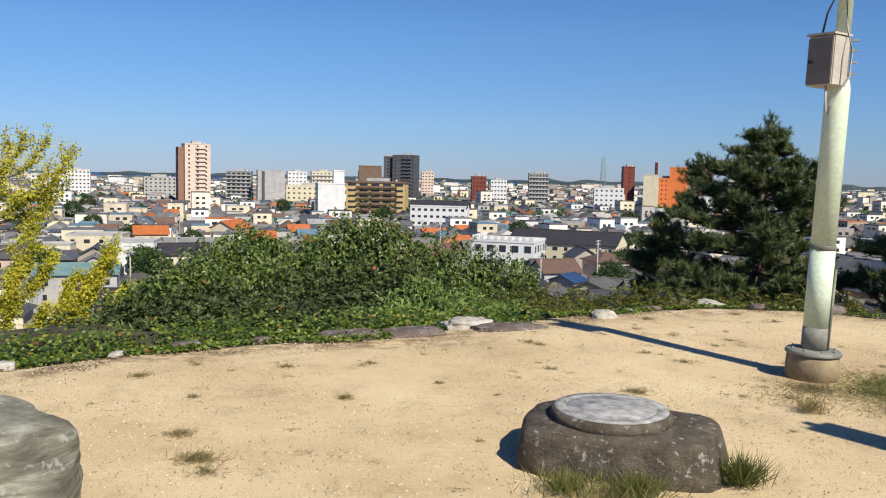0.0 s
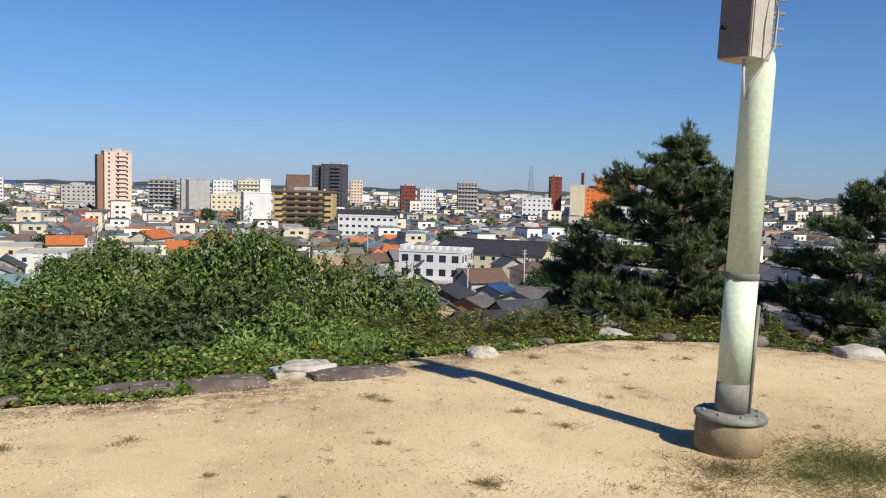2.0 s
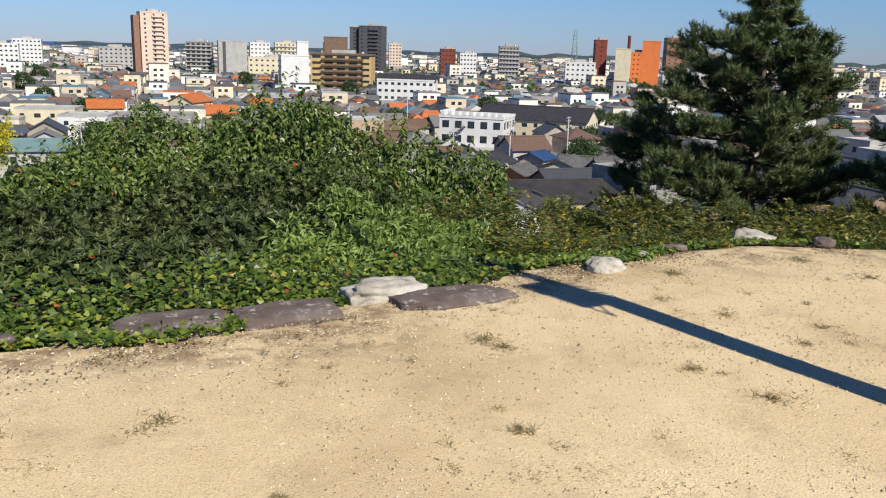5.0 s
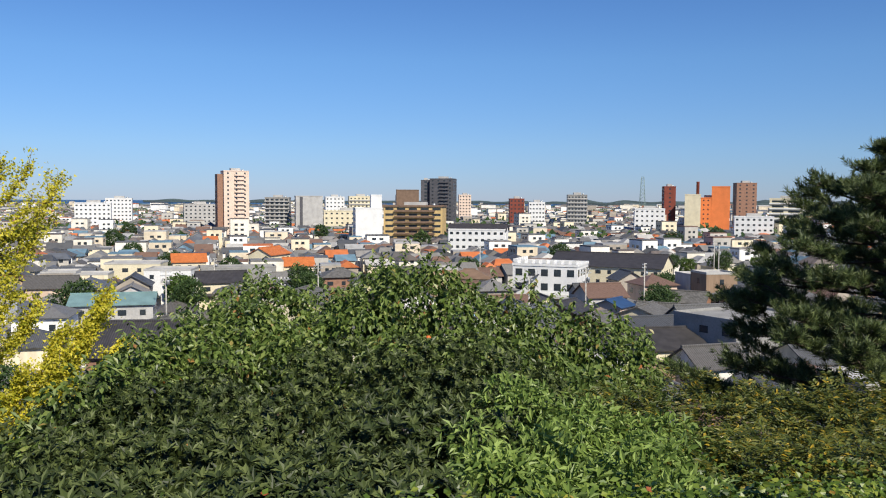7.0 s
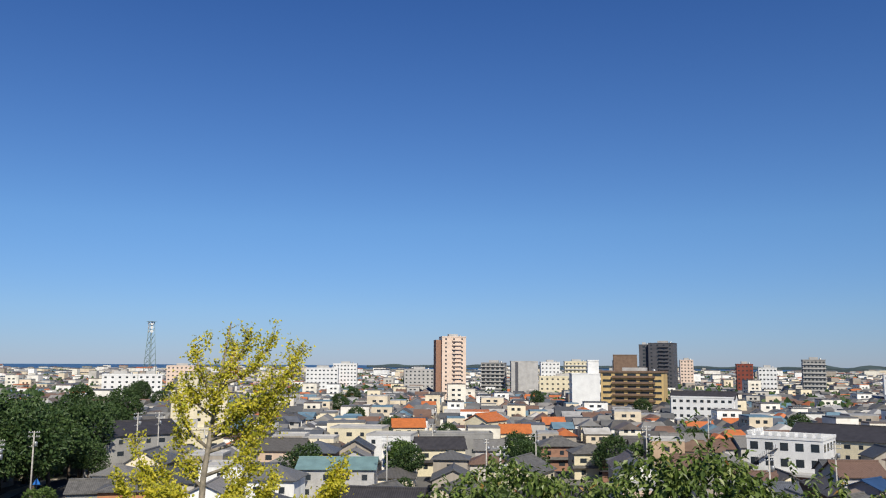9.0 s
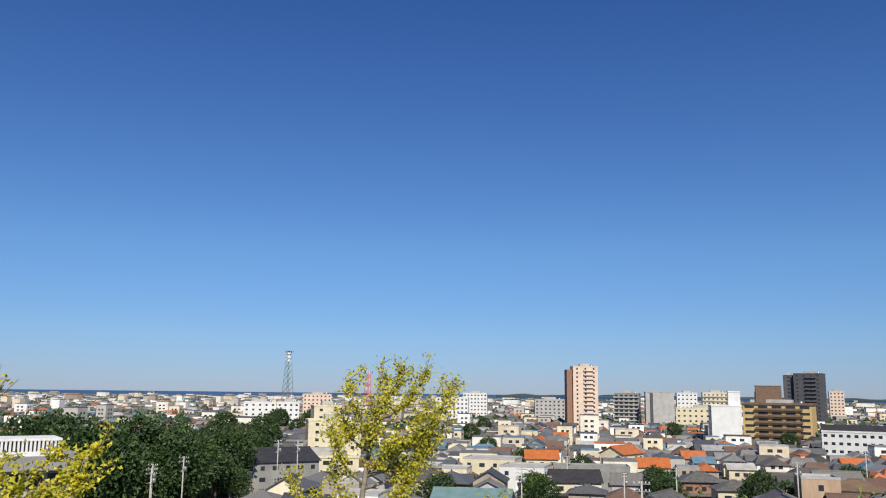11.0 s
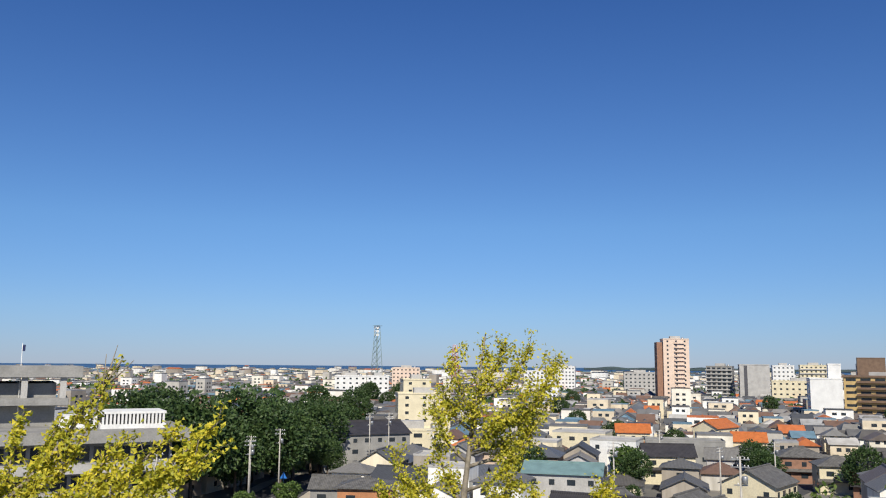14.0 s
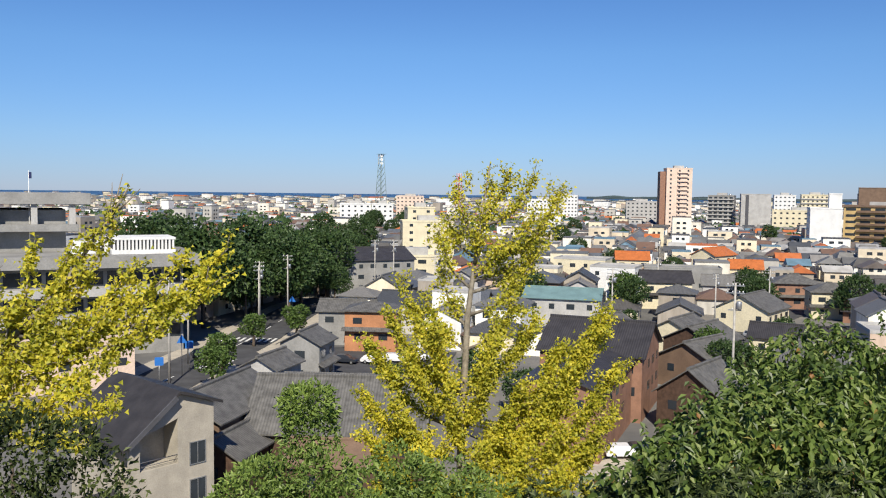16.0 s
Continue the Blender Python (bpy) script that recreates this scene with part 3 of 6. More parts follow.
for f in range(2, 7):
    again("balcony_band", HB, HOT, Matrix.Translation((0, 0, 3.33 * f + .2)))
part("cornice", boxes((-18, -.6, 22.2, 18, 22.4, 23.2)), M_DBROWN, HOT, at=Matrix.Translation((0, 0, .9)))
tower_block("plain white slab building", -77.2, 470, 15, 18, -3.9, 7, M_WHITE, 6, 0, name="white_building", side=4, roof_box=False)
tower_block("white stair tower rising over the slab", -74, 476, 6, 6, 3.4, 8, M_WHITE, 6, 0, name="stair_tower", side=0, roof_box=False)
tower_block("blank grey concrete block with a dark slot", -163, 687, 22, 18, 3.3, 8, M_LGREY, 4, 0, name="grey_building", side=3, roof_box=False)
part("dark_slot", boxes((-1.2, -.3, 0, 1.2, .2, 29)), M_CHAR, [o for o in scene.objects if o.name == "grey_building"][0], at=Matrix.Translation((-6.5, 0, 0)))
tower_block("grey apartment block with open galleries", -193.7, 700, 20, 14, 2.0, 9, M_GREY, -8, 5, (2.6, 1.6), band=M_LGREY, name="apartment_block")
tower_block("beige office block", -140, 800, 22, 16, 3.6, 8, M_CREAM, 5, 6, band=M_LGREY)
tower_block("white office block", -165, 800, 18, 16, 3.0, 8, M_WHITE, 5, 5)
tower_block("grey office block crowned by a billboard", -89, 750, 20, 16, 4.5, 9, M_LGREY, 5, 5)
tower_block("brown billboard box on a roof", -89, 749.2, 20, 6, 9.4, 9, M_DBROWN, 5, 0, name="billboard", category="billboard", side=0, roof_box=False)
tower_block("pink apartment block", -46, 905, 13, 12, 6, 10, M_SALMON, 5, 4, name="apartment_block")
tower_block("red-brown office block", 8, 760, 13, 14, 2.0, 8, M_DRED, 5, 4)
tower_block("white office block with blue glass", 25, 740, 14, 12, -1.0, 7, M_WHITE, 5, 5)
tower_block("glassy office block with a green side", 61, 755, 17, 14, 5.7, 9, M_GREY, 5, 6, band=M_LGREY)
tower_block("dark red office tower", 129.8, 695, 9, 20, 12.4, 11, M_DRED, 6, 1, name="office_tower")
tower_block("cream blank-fronted block", 144.6, 680, 12, 14, 6, 9, M_CREAM, 0, 0, name="cream_building", roof_box=False)
tower_block("orange office building", 161, 692, 27, 16, 3.5, 8, M_ORANGE, 0, 8, (1.2, 1.2), name="orange_building")
tower_block("orange office tower", 168.6, 690, 14, 14, 12.5, 10, M_ORANGE, 0, 0, name="orange_building", roof_box=False)
tower_block("brown apartment tower with dark window columns", 207.3, 758, 17, 14, 16.7, 13, M_BRICK, 14, 3, name="apartment_tower")
tower_block("white car-park building with yellow decks", 198.7, 626, 22, 18, 3.0, 8, M_CREAM, 0, 2, (8, 1.6), band=M_WHITE, name="parking_building")
tower_block("white hospital block", -344.6, 728, 22, 14, .5, 8, M_WHITE, -4, 7)
tower_block("white low office wing", -318.6, 630, 26, 14, -3, 7, M_WHITE, -4, 8)
tower_block("tan school block", -120, 640, 40, 12, -8, 5, M_CREAM, 4, 10)
tower_block("pale apartment block", -260, 700, 26, 12, -4, 7, M_LGREY, 4, 7)
tower_block("white apartment block", 105, 640, 22, 14, -5, 6, M_WHITE, 4, 6)
tower_block("white office block", 158, 560, 24, 14, -9, 5, M_WHITE, 4, 7)
# the crenellated white hall
tower_block("white three-storey hall with a crenellated parapet", 9.6, 219, 16.8, 14, -15.2, 3, M_WHITE, -14, 5, (1.9, 1.9), name="white_hall", side=4, roof_box=False, skip=0)
HALL = [o for o in scene.objects if o.name == "white_hall"][0]
MER = part("merlon", boxes((-.55, -.2, 0, .55, .35, .95), bevel=.04), M_WHITE, HALL, at=Matrix.Translation((-7.6, 0, 11.5))).data
for k in range(1, 9):
    again("merlon", MER, HALL, Matrix.Translation((-7.6 + 1.9 * k, 0, 11.5)))
for k in range(6):
    again("merlon", MER, HALL, Matrix.Translation((-8.2, 1.2 + 2.3 * k, 11.5)) @ pose(0, 0, 0, 0, 0, 90))
st = bmesh.new()
for k in range(12):
    box(st, -6.4 + .42 * k, -1.3, 5.6 + .28 * k, -5.9 + .42 * k, -.02, 5.68 + .28 * k)
    box(st, -6.2 + .42 * k, -1.3, 5.68 + .28 * k, -6.14 + .42 * k, -1.24, 6.7 + .28 * k)
part("outside_stair", st, M_CHAR, HALL, "dark steel outside stair")
part("entrance_canopy", boxes((-4, -5, 3.2, 8, -.02, 3.7)), M_LGREY, HALL)
part("entrance_wing", boxes((-3.4, -4.4, 0, 7.4, -.02, 3.19)), M_BRICK, HALL)
# cream hall with a long dark roof
big = house("long cream hall under a dark grey roof", 34, 18, 2, "gable", M_CREAM, M_DTILE, pose(32, 266, TOWN, 0, 0, facing(32, 266) - 14), porch=False, rise=3.4, base=2)
house("cream house with a brown hipped roof", 12, 9, 2, "hip", M_CREAM, M_DBROWN, pose(-10, 230, TOWN, 0, 0, facing(-10, 230) - 4), base=.8)
tower_block("white school wing", -14.8, 405, 27, 12, -13, 4, M_WHITE, -8, 9, (1.6, 1.3), name="school_building", roof_box=False)
house("dark tiled roof over the white school wing", 28, 12, 4, "gable", M_WHITE, M_DTILE, pose(-14.2, 412.5, TOWN, 0, 0, facing(-14.8, 405) - 8), porch=False, sides=(), base=1.2)
for x, y, r in ((-206, 640, 18), (-62, 790, 22), (-77, 792, 10), (-56, 508, 26), (-77, 476, 15), (-163, 695, 18), (-194, 706, 16), (-140, 806, 18), (-165, 806, 16), (-89, 756, 16), (9.6, 225, 17), (32, 266, 22), (-10, 230, 10), (-14.5, 410, 20), (130, 700, 14), (160, 695, 24), (207, 762, 14), (199, 632, 18)):
    claim(x, y, r)

# the town near the hill
M_NAVY = painted("blue_tarpaulin", (0.03, 0.07, 0.16), 0.1, 0.6, 0.5)
M_TAN = painted("stained_tan_render", (0.44, 0.40, 0.33), 0.1, 0.6)


def put_house(label, x, y, top, w, d, storeys, roof, turn=0, wall_mat=None, roof_mat=None, **kw):
    claim(x, y, 0.62 * max(w, d))
    return house(label, w, d, storeys, roof, wall_mat, roof_mat, pose(x, y, TOWN, 0, 0, facing(x, y) + turn), **kw)


def loggia_house(x, y, ridge):
    """A tall narrow house with a lopsided gable, a cut-out balcony in its front and an open loggia beside it."""
    z0 = TOWN - ridge
    ob = thing("house", "plain tan rendered house with dark roof and cut-out balcony", "house", at=pose(x, y, ridge, 0, 0, facing(x, y) + 33))
    claim(x, y, 9)

    def slab(name, poly, y0, y1, mat):
        bm = bmesh.new()
        a = [bm.verts.new((px, y0, pz)) for px, pz in poly]
        b = [bm.verts.new((px, y1, pz)) for px, pz in poly]
        bm.faces.new(a)
        bm.faces.new(b[::-1])
        for k in range(len(poly)):
            j = (k + 1) % len(poly)
            bm.faces.new((a[k], b[k], b[j], a[j]))
        bmesh.ops.recalc_face_normals(bm, faces=bm.faces)
        part(name, bm, mat, ob)
    slab("wall", [(-4.2, z0), (-4.2, -3.3), (0, 0), (3.3, -1.2), (3.3, z0)], 2.2, 10, M_TAN)
    slab("pillar", [(-4.2, z0), (-4.2, -3.3), (-3.3, -2.59), (-3.3, z0)], 0, .25, M_TAN)
    slab("gable_panel", [(-3.3, -2.59), (0, 0), (0, -2.0), (-3.3, -3.05)], 0, .25, M_TAN)
    slab("front_wall", [(0, z0), (0, 0), (3.3, -1.2), (3.3, z0)], 0, 2.2, M_TAN)
    slab("lower_wall", [(-3.3, z0), (-3.3, -5.7), (0, -5.7), (0, z0)], 0, .25, M_TAN)
    slab("balcony_floor", [(-4.2, -5.95), (-4.2, -5.7), (0, -5.7), (0, -5.95)], .25, 2.2, M_TAN)
    slab("roof", [(-4.9, -3.75), (-4.9, -3.5), (0, .3), (3.9, -1.1), (3.9, -1.35), (0, .05)], -.5, 10.4, M_SLATE)
    part("barge_board", extrude_x([(-.62, -.3), (-.5, -.3), (-.5, .1), (-.62, .1)], -.1, 5.2), M_CHAR, ob, at=Matrix.Translation((-4.5, 0, -3.3)) @ pose(0, 0, 0, 0, -38, 0))
    part("balcony_rail", tube(tube(bmesh.new(), [(-3.3, .12, -5.0), (0, .12, -5.0)], [.04, .04], 6), [(-3.3, .12, -5.35), (0, .12, -5.35)], [.03, .03], 6), M_CHAR, ob)
    window(ob, 1.5, 1.9, Matrix.Translation((1.75, -.02, -6.1)))
    window(ob, 1.5, 1.9, Matrix.Translation((1.75, -.02, -9.2)))
    for k in range(3):
        window(ob, 1.6, 1.8, Matrix.Translation((-4.22, 3.6 + 2.4 * k, -5.8)) @ pose(0, 0, 0, 0, 0, -90), pane_only=True)
    part("low_roof", extrude_x([(-1.6, -8.3), (-1.6, -8.1), (1.8, -7.1), (1.8, -7.3)], -8.4, -4.25), M_DTILE, ob)
    return ob


loggia_house(-56.8, 50.1, -14.3)
put_house("long house with a worn grey tiled roof", -67.5, 63.5, 0, 13, 8, 2, "gable", 62, M_DBROWN, M_GTILE, base=.8, porch=False)
put_house("long low house with weathered dark tiles", -57.5, 71.5, 0, 17, 12, 1, "gable", -8, M_SIDING, M_GTILE, base=2.0, rise=4.0, porch=False)
put_house("low lean-to with a rusty brown roof", -52.5, 64.5, 0, 8, 5, 1, "gable", -8, M_SIDING, M_DBROWN, base=.6, porch=False)
put_house("low shed with a worn tiled roof", -61.5, 60.5, 0, 8, 5, 1, "gable", 62, M_SIDING, M_GTILE, base=1.2, porch=False)
put_house("long grey tiled storehouse building", -66, 82, 0, 14, 6, 1, "gable", -8, M_DBROWN, M_GTILE, base=1.6, porch=False)
put_house("white plastered storehouse with a grey tiled gable", -79.8, 83.4, 0, 6.5, 5, 2, "gable", 62, M_LGREY, M_GTILE, base=0, porch=False, rise=1.3)
put_house("small grey tiled house beside the crossing", -87.1, 98.1, 0, 6.5, 6, 2, "gable", 70, M_GREY, M_GTILE, base=.2, rise=1.6)
put_house("rust-orange house with a low brown roof", -95.2, 124, 0, 9, 8, 2, "hip", -8, M_RUST, M_GTILE, base=1.3, rise=1.5)
put_house("grey tiled annex of the orange house", -104, 126, 0, 8, 7, 2, "gable", -8, M_GREY, M_GTILE, base=.4, rise=1.5, porch=False)
put_house("salmon rendered house with a flat roof", -112, 76, 0, 15, 9, 2, "flat", 14, M_SALMON, M_GREY, base=2.0)
put_house("red-brown tiled apartment house with a dark sloping roof", -45.8, 110, 0, 13, 13, 2, "gable", -12, M_BRICK, M_DTILE, base=2.4, porch=False, rise=3.2)
put_house("dark-roofed wing of the brown apartment house", -42, 94.5, 0, 18, 9, 2, "gable", 77, M_BRICK, M_DTILE, base=1.9, porch=False, rise=1.3, sides=(0, 90, 180, -90))
put_house("brown log-sided house with a grey gable", -31.7, 108.5, 0, 9, 8, 1, "gable", 68, M_SIDING, M_GTILE, base=1.6, porch=False, rise=2.9)
put_house("low tiled house with a cream gable", -61.5, 150, 0, 9, 7, 1, "gable", 60, M_CREAM, M_GTILE, base=1.2)
put_house("low tiled house with a cream gable", -49.5, 155, 0, 10, 8, 1, "gable", 68, M_CREAM, M_GTILE, base=1.2)
put_house("old timber house with a grey tiled gable", -43.1, 146.4, 0, 10, 9, 1, "gable", 64, M_SIDING, M_GTILE, base=1.4)
put_house("old timber house with a grey tiled gable", -38.6, 131.3, 0, 10, 9, 1, "gable", 60, M_DBROWN, M_GTILE, base=1.4)
put_house("small house with a grey hipped roof", -52, 136, 0, 7, 6, 1, "hip", 8, M_SIDING, M_GTILE, base=1)
put_house("long house with a dark tiled roof and pale walls", -29.5, 157, 0, 16, 7, 1, "gable", -4, M_CREAM, M_DTILE, base=1.4, porch=False)
put_house("grey tiled gabled house with a cream gable", -45.8, 191, 0, 13, 11, 1, "gable", 70, M_CREAM, M_GTILE, base=1.6, rise=2.8)
put_house("timber house with two tiers of grey tiled roof", -46, 234, 0, 11, 9, 2, "hip", 12, M_BRICK, M_GTILE, base=.4)
put_house("white plastered house with a tiled roof", -35.5, 220, 0, 9, 8, 2, "hip", 12, M_CREAM, M_GTILE, base=.2)
put_house("red-brown house with a tiled roof", -27.8, 216, 0, 7, 7, 2, "hip", -6, M_BRICK, M_DTILE, base=0)
put_house("wide grey tiled house with a white wall", -72.5, 213, 0, 12, 9, 2, "gable", 8, M_CREAM, M_DTILE, base=.8)
put_house("grey concrete flats behind the tiled house", -74, 231, 0, 20, 8, 3, "flat", 4, M_GREY, M_GREY)
put_house("house with a bright orange tiled roof", -65, 262, 0, 9, 8, 2, "gable", 4, M_CREAM, M_ORTILE, base=1.2)
put_house("house with a bright orange tiled roof", -100, 262, 0, 10, 8, 2, "gable", 4, M_CREAM, M_ORTILE, base=2)
put_house("house with an orange tiled roof", -85, 300, 0, 14, 9, 2, "gable", 60, M_CREAM, M_ORTILE, base=2)
put_house("low workshop with a weathered green sheet roof", -76.5, 163, 0, 15, 10, 2, "gable", -6, M_LGREY, M_TEAL, base=1.4, rise=1.5, porch=False)
put_house("cream flat-roofed town clinic", -104.2, 234, 0, 15, 11, 3, "flat", -12, M_CREAM, M_LGREY, base=.6)
put_house("cream flat-roofed office with a blue canopy", -89, 222, 0, 12, 11, 3, "flat", -12, M_WHITE, M_LGREY, base=0)
put_house("shed with pale blue sheet roof", -13, 168, 0, 13, 7, 1, "gable", -4, M_WHITE, M_BLUE, base=1, rise=.9)
put_house("wide low house with a dark slate roof", 19.4, 132, 0, 18, 11, 2, "gable", 24, M_CREAM, M_SLATE, base=.2, porch=False, rise=2.2)
put_house("grey sheet-sided hall below the hill", 36, 136, 0, 16, 12, 3, "flat", 50, M_GREY, M_GREY, base=1.5)
put_house("cream house with a gabled grey roof", 26.7, 168, 0, 9, 9, 2, "gable", 72, M_CREAM, M_GTILE, base=0, porch=False, rise=1.7)
put_house("small house with a blue tarpaulin roof", 22.4, 181, 0, 6, 6, 2, "gable", 62, M_SALMON, M_NAVY, base=0, porch=False, rise=1.2)
put_house("small rust-red house with a tiled gable", 16.4, 158.3, 0, 7, 6, 2, "gable", 62, M_RUST, M_GTILE, base=0, porch=False, rise=1.2)
put_house("timber house with a dark hipped roof", 11.8, 171.8, 0, 9, 8, 2, "gable", 66, M_DBROWN, M_DTILE, base=0, rise=1.8)
put_house("small house with a dark hipped roof", 2.2, 179, 0, 7, 7, 1, "hip", 10, M_CREAM, M_DTILE, base=1.6)
put_house("low storehouse with a grey tiled roof", 31.5, 181, 0, 8, 6, 1, "gable", -10, M_SIDING, M_GTILE, base=1.6, porch=False)
put_house("red-walled storehouse with a grey tiled roof", 40.7, 203, 0, 12, 8, 1, "gable", -14, M_BRICK, M_GTILE, base=1.4, porch=False)
# cream flats and beige tower
tower_block("cream flats with a brick end", -148, 209, 24, 12, -17.2, 3, M_CREAM, 0, 4, (2.6, 1.3), name="flats", skip=0)
tower_block("brick end block of the cream flats", -164, 203, 9, 12, -17.0, 3, M_BRICK, 0, 2, name="flats", skip=0, roof_box=False)
tower_block("beige apartment block", -232, 333, 13, 14, -5.5, 6, M_CREAM, 8, 2, name="flats")
tower_block("beige office block", -205, 300, 22, 12, -10.5, 5, M_CREAM, 8, 3, name="flats")
tower_block("white town hospital", -384, 468, 22, 14, -7, 6, M_WHITE, 0, 5)
tower_block("white office block", -363, 472, 15, 12, -6.8, 6, M_WHITE, 0, 4)
tower_block("pink-brown apartment block", -471, 654, 26, 14, -2, 7, M_SALMON, 0, 7)
for x, y, r in ((-148, 214, 16), (-164, 208, 9), (-232, 338, 12), (-205, 305, 14), (-384, 472, 16), (-363, 476, 12)):
    claim(x, y, r)
# town hall with its long concrete decks
HX, HY = -128.7, 84.2
hall = thing("town_hall", "long grey concrete town hall with flat decks and ribbed screen", "building", at=pose(HX, HY, TOWN, 0, 0, facing(HX, HY) + 3))
part("wall", boxes((-24, 2, 0, 20, 20, 15)), M_GREY, hall)
part("roof_deck", boxes((-26, -1.2, 15, 22.5, 22, 17.0), bevel=.08), M_GREY, hall)
part("floor_deck", boxes((-26, -.8, 10.4, 20.5, 1.98, 11.8)), M_LGREY, hall)
part("floor_deck", boxes((-26, -.8, 5.8, 20.5, 1.98, 7.2)), M_LGREY, hall)
for k in range(14):
    for z in (7.4, 12.0, 2.6):
        window(hall, 2.6, 2.4, Matrix.Translation((-22 + 3.1 * k, 1.99, z)), pane_only=True)
part("screen_base", boxes((8.6, 3, 17, 19, 12, 17.7)), M_WHITE, hall)
part("screen_top", boxes((8.6, 3, 19.4, 19, 12, 19.8)), M_WHITE, hall)
part("screen_core", boxes((9, 3.6, 17.7, 18.6, 11.6, 19.4)), M_CHAR, hall)
fin = part("screen_fin", boxes((-.16, 0, 0, .16, .5, 1.7)), M_WHITE, hall, at=Matrix.Translation((9, 3.05, 17.7))).data
for k in range(1, 17):
    again("screen_fin", fin, hall, Matrix.Translation((9 + .6 * k, 3.05, 17.7)))
part("penthouse", boxes((2.4, 6, 17, 8.3, 13.8, 19.0)), M_WHITE, hall)
part("upper_block", boxes((-40, 14, 17, 2, 34, 24.2)), M_GREY, hall)
part("upper_deck", boxes((-40, 11, 25.2, 6, 36, 27.2), bevel=.08), M_GREY, hall)
part("upper_deck", boxes((-40, 11, 20.5, 4, 13.9, 21.8), bevel=.08), M_GREY, hall)
col = part("column", boxes((-.5, 0, 21.8, .5, 1, 25.19)), M_LGREY, hall, at=Matrix.Translation((3, 11.6, 0))).data
for k in range(1, 7):
    again("column", col, hall, Matrix.Translation((3 - 6 * k, 11.6, 0)))
claim(HX - 6, HY + 12, 30)
claim(-150, 95, 22)
flag = thing("flagpole", "white flagpole with a dark blue flag", "flagpole", at=pose(-142, 87.6, TOWN + 17.0))
part("pole", lathe([(.09, 0), (.05, 14)], 8), M_WHITE, flag)
fb = bmesh.new()
bmesh.ops.create_grid(fb, x_segments=8, y_segments=4, size=0.5)
for v in fb.verts:
    v.co = Vector((0.9 * (v.co.x + .5) + .06, 0.12 * math.sin(v.co.x * 7), 13.2 + v.co.y * 1.1))
part("cloth", fb, painted("flag_cloth", (.02, .03, .10), .1, 2), flag, "dark blue flag in a breeze")
put_house("dark grey museum with a long pitched roof", -149.7, 188.2, 0, 24, 16, 3, "gable", 20, M_GREY, M_DTILE, base=1, rise=2.8, porch=False)

# roads, crossing, car park, school yard
def strip(name, pts, width, mat, z, label, thick=0.02):
    bm = bmesh.new()
    prev = None
    for k, p in enumerate(pts):
        d = (Vector(pts[min(k + 1, len(pts) - 1)]) - Vector(pts[max(k - 1, 0)])).normalized()
        s = Vector((-d.y, d.x)) * width / 2
        cur = [bm.verts.new((p[0] + q * s.x, p[1] + q * s.y, z + h)) for q in (-1, 1) for h in (0, thick)]
        if prev:
            for a, b in ((0, 1), (1, 3), (3, 2), (2, 0)):
                bm.faces.new((prev[a], prev[b], cur[b], cur[a]))
        prev = cur
    bmesh.ops.recalc_face_normals(bm, faces=bm.faces)
    return tagged(part(name, bm, mat), label, name, kind="structure")


ROAD = [(-100.5, 80.0), (-106.7, 92.2), (-118.7, 116.2), (-132.7, 140.2), (-141.7, 156.2), (-150.7, 182.2), (-175.7, 242.2), (-230.7, 372.2)]
strip("pavement", ROAD, 17, M_PAVE, TOWN + .02, "pale paved footway along the street", .14)
strip("road", ROAD, 11, M_ASPHALT, TOWN + .165, "grey asphalt street")
SIDE = [(-110.7, 106.2), (-84.7, 92.2), (-60.7, 94.2), (-40.7, 86.2), (-28.7, 86.2)]
strip("road", SIDE, 6, M_ASPHALT, TOWN + .19, "narrow asphalt side street")
strip("road", [(-50, 160), (-46, 178), (-44, 210), (-40, 300)], 6, M_ASPHALT, TOWN + .03, "narrow asphalt town street")
strip("car_park", [(-98.7, 110.2), (-76.7, 120.2)], 20, M_ASPHALT, TOWN + .215, "asphalt car park")
strip("car_park", [(-58, 166), (-36, 172)], 15, M_ASPHALT, TOWN + .06, "asphalt car park")
strip("car_park", [(-34.7, 80.2), (-26.7, 98.2)], 9, M_PAVE, TOWN + .21, "paved yard")
strip("school_yard", [(40, 296), (110, 286)], 36, M_DIRT, TOWN + .05, "sandy school yard")
mark = thing("road_marking", "white zebra crossing and lane lines on the street", "road marking", kind="structure")
for k in range(9):
    part("stripe", boxes((-.25, -2, 0, .25, 2, .01)), M_PAINTW, mark, at=Matrix.Translation((-118.7 + (k - 4) * 1.02, 116.2 + (k - 4) * .6, TOWN + .19)) @ pose(0, 0, 0, 0, 0, 30))
for k in range(8):
    part("stripe", boxes((-.25, -2, 0, .25, 2, .01)), M_PAINTW, mark, at=Matrix.Translation((-106.7 - .5 * (k - 4), 98.2 + (k - 4) * .95, TOWN + .215)) @ pose(0, 0, 0, 0, 0, 115))
for a, b in zip(ROAD, ROAD[1:]):
    va, vb = Vector(a), Vector(b)
    n = int((vb - va).length // 7)
    for k in range(n):
        p = va.lerp(vb, (k + .5) / n)
        part("lane_line", boxes((-.09, -1.8, 0, .09, 1.8, .01)), M_PAINTW, mark, at=Matrix.Translation((p.x, p.y, TOWN + .19)) @ pose(0, 0, 0, 0, 0, math.degrees(math.atan2(-(vb - va).x, (vb - va).y))))
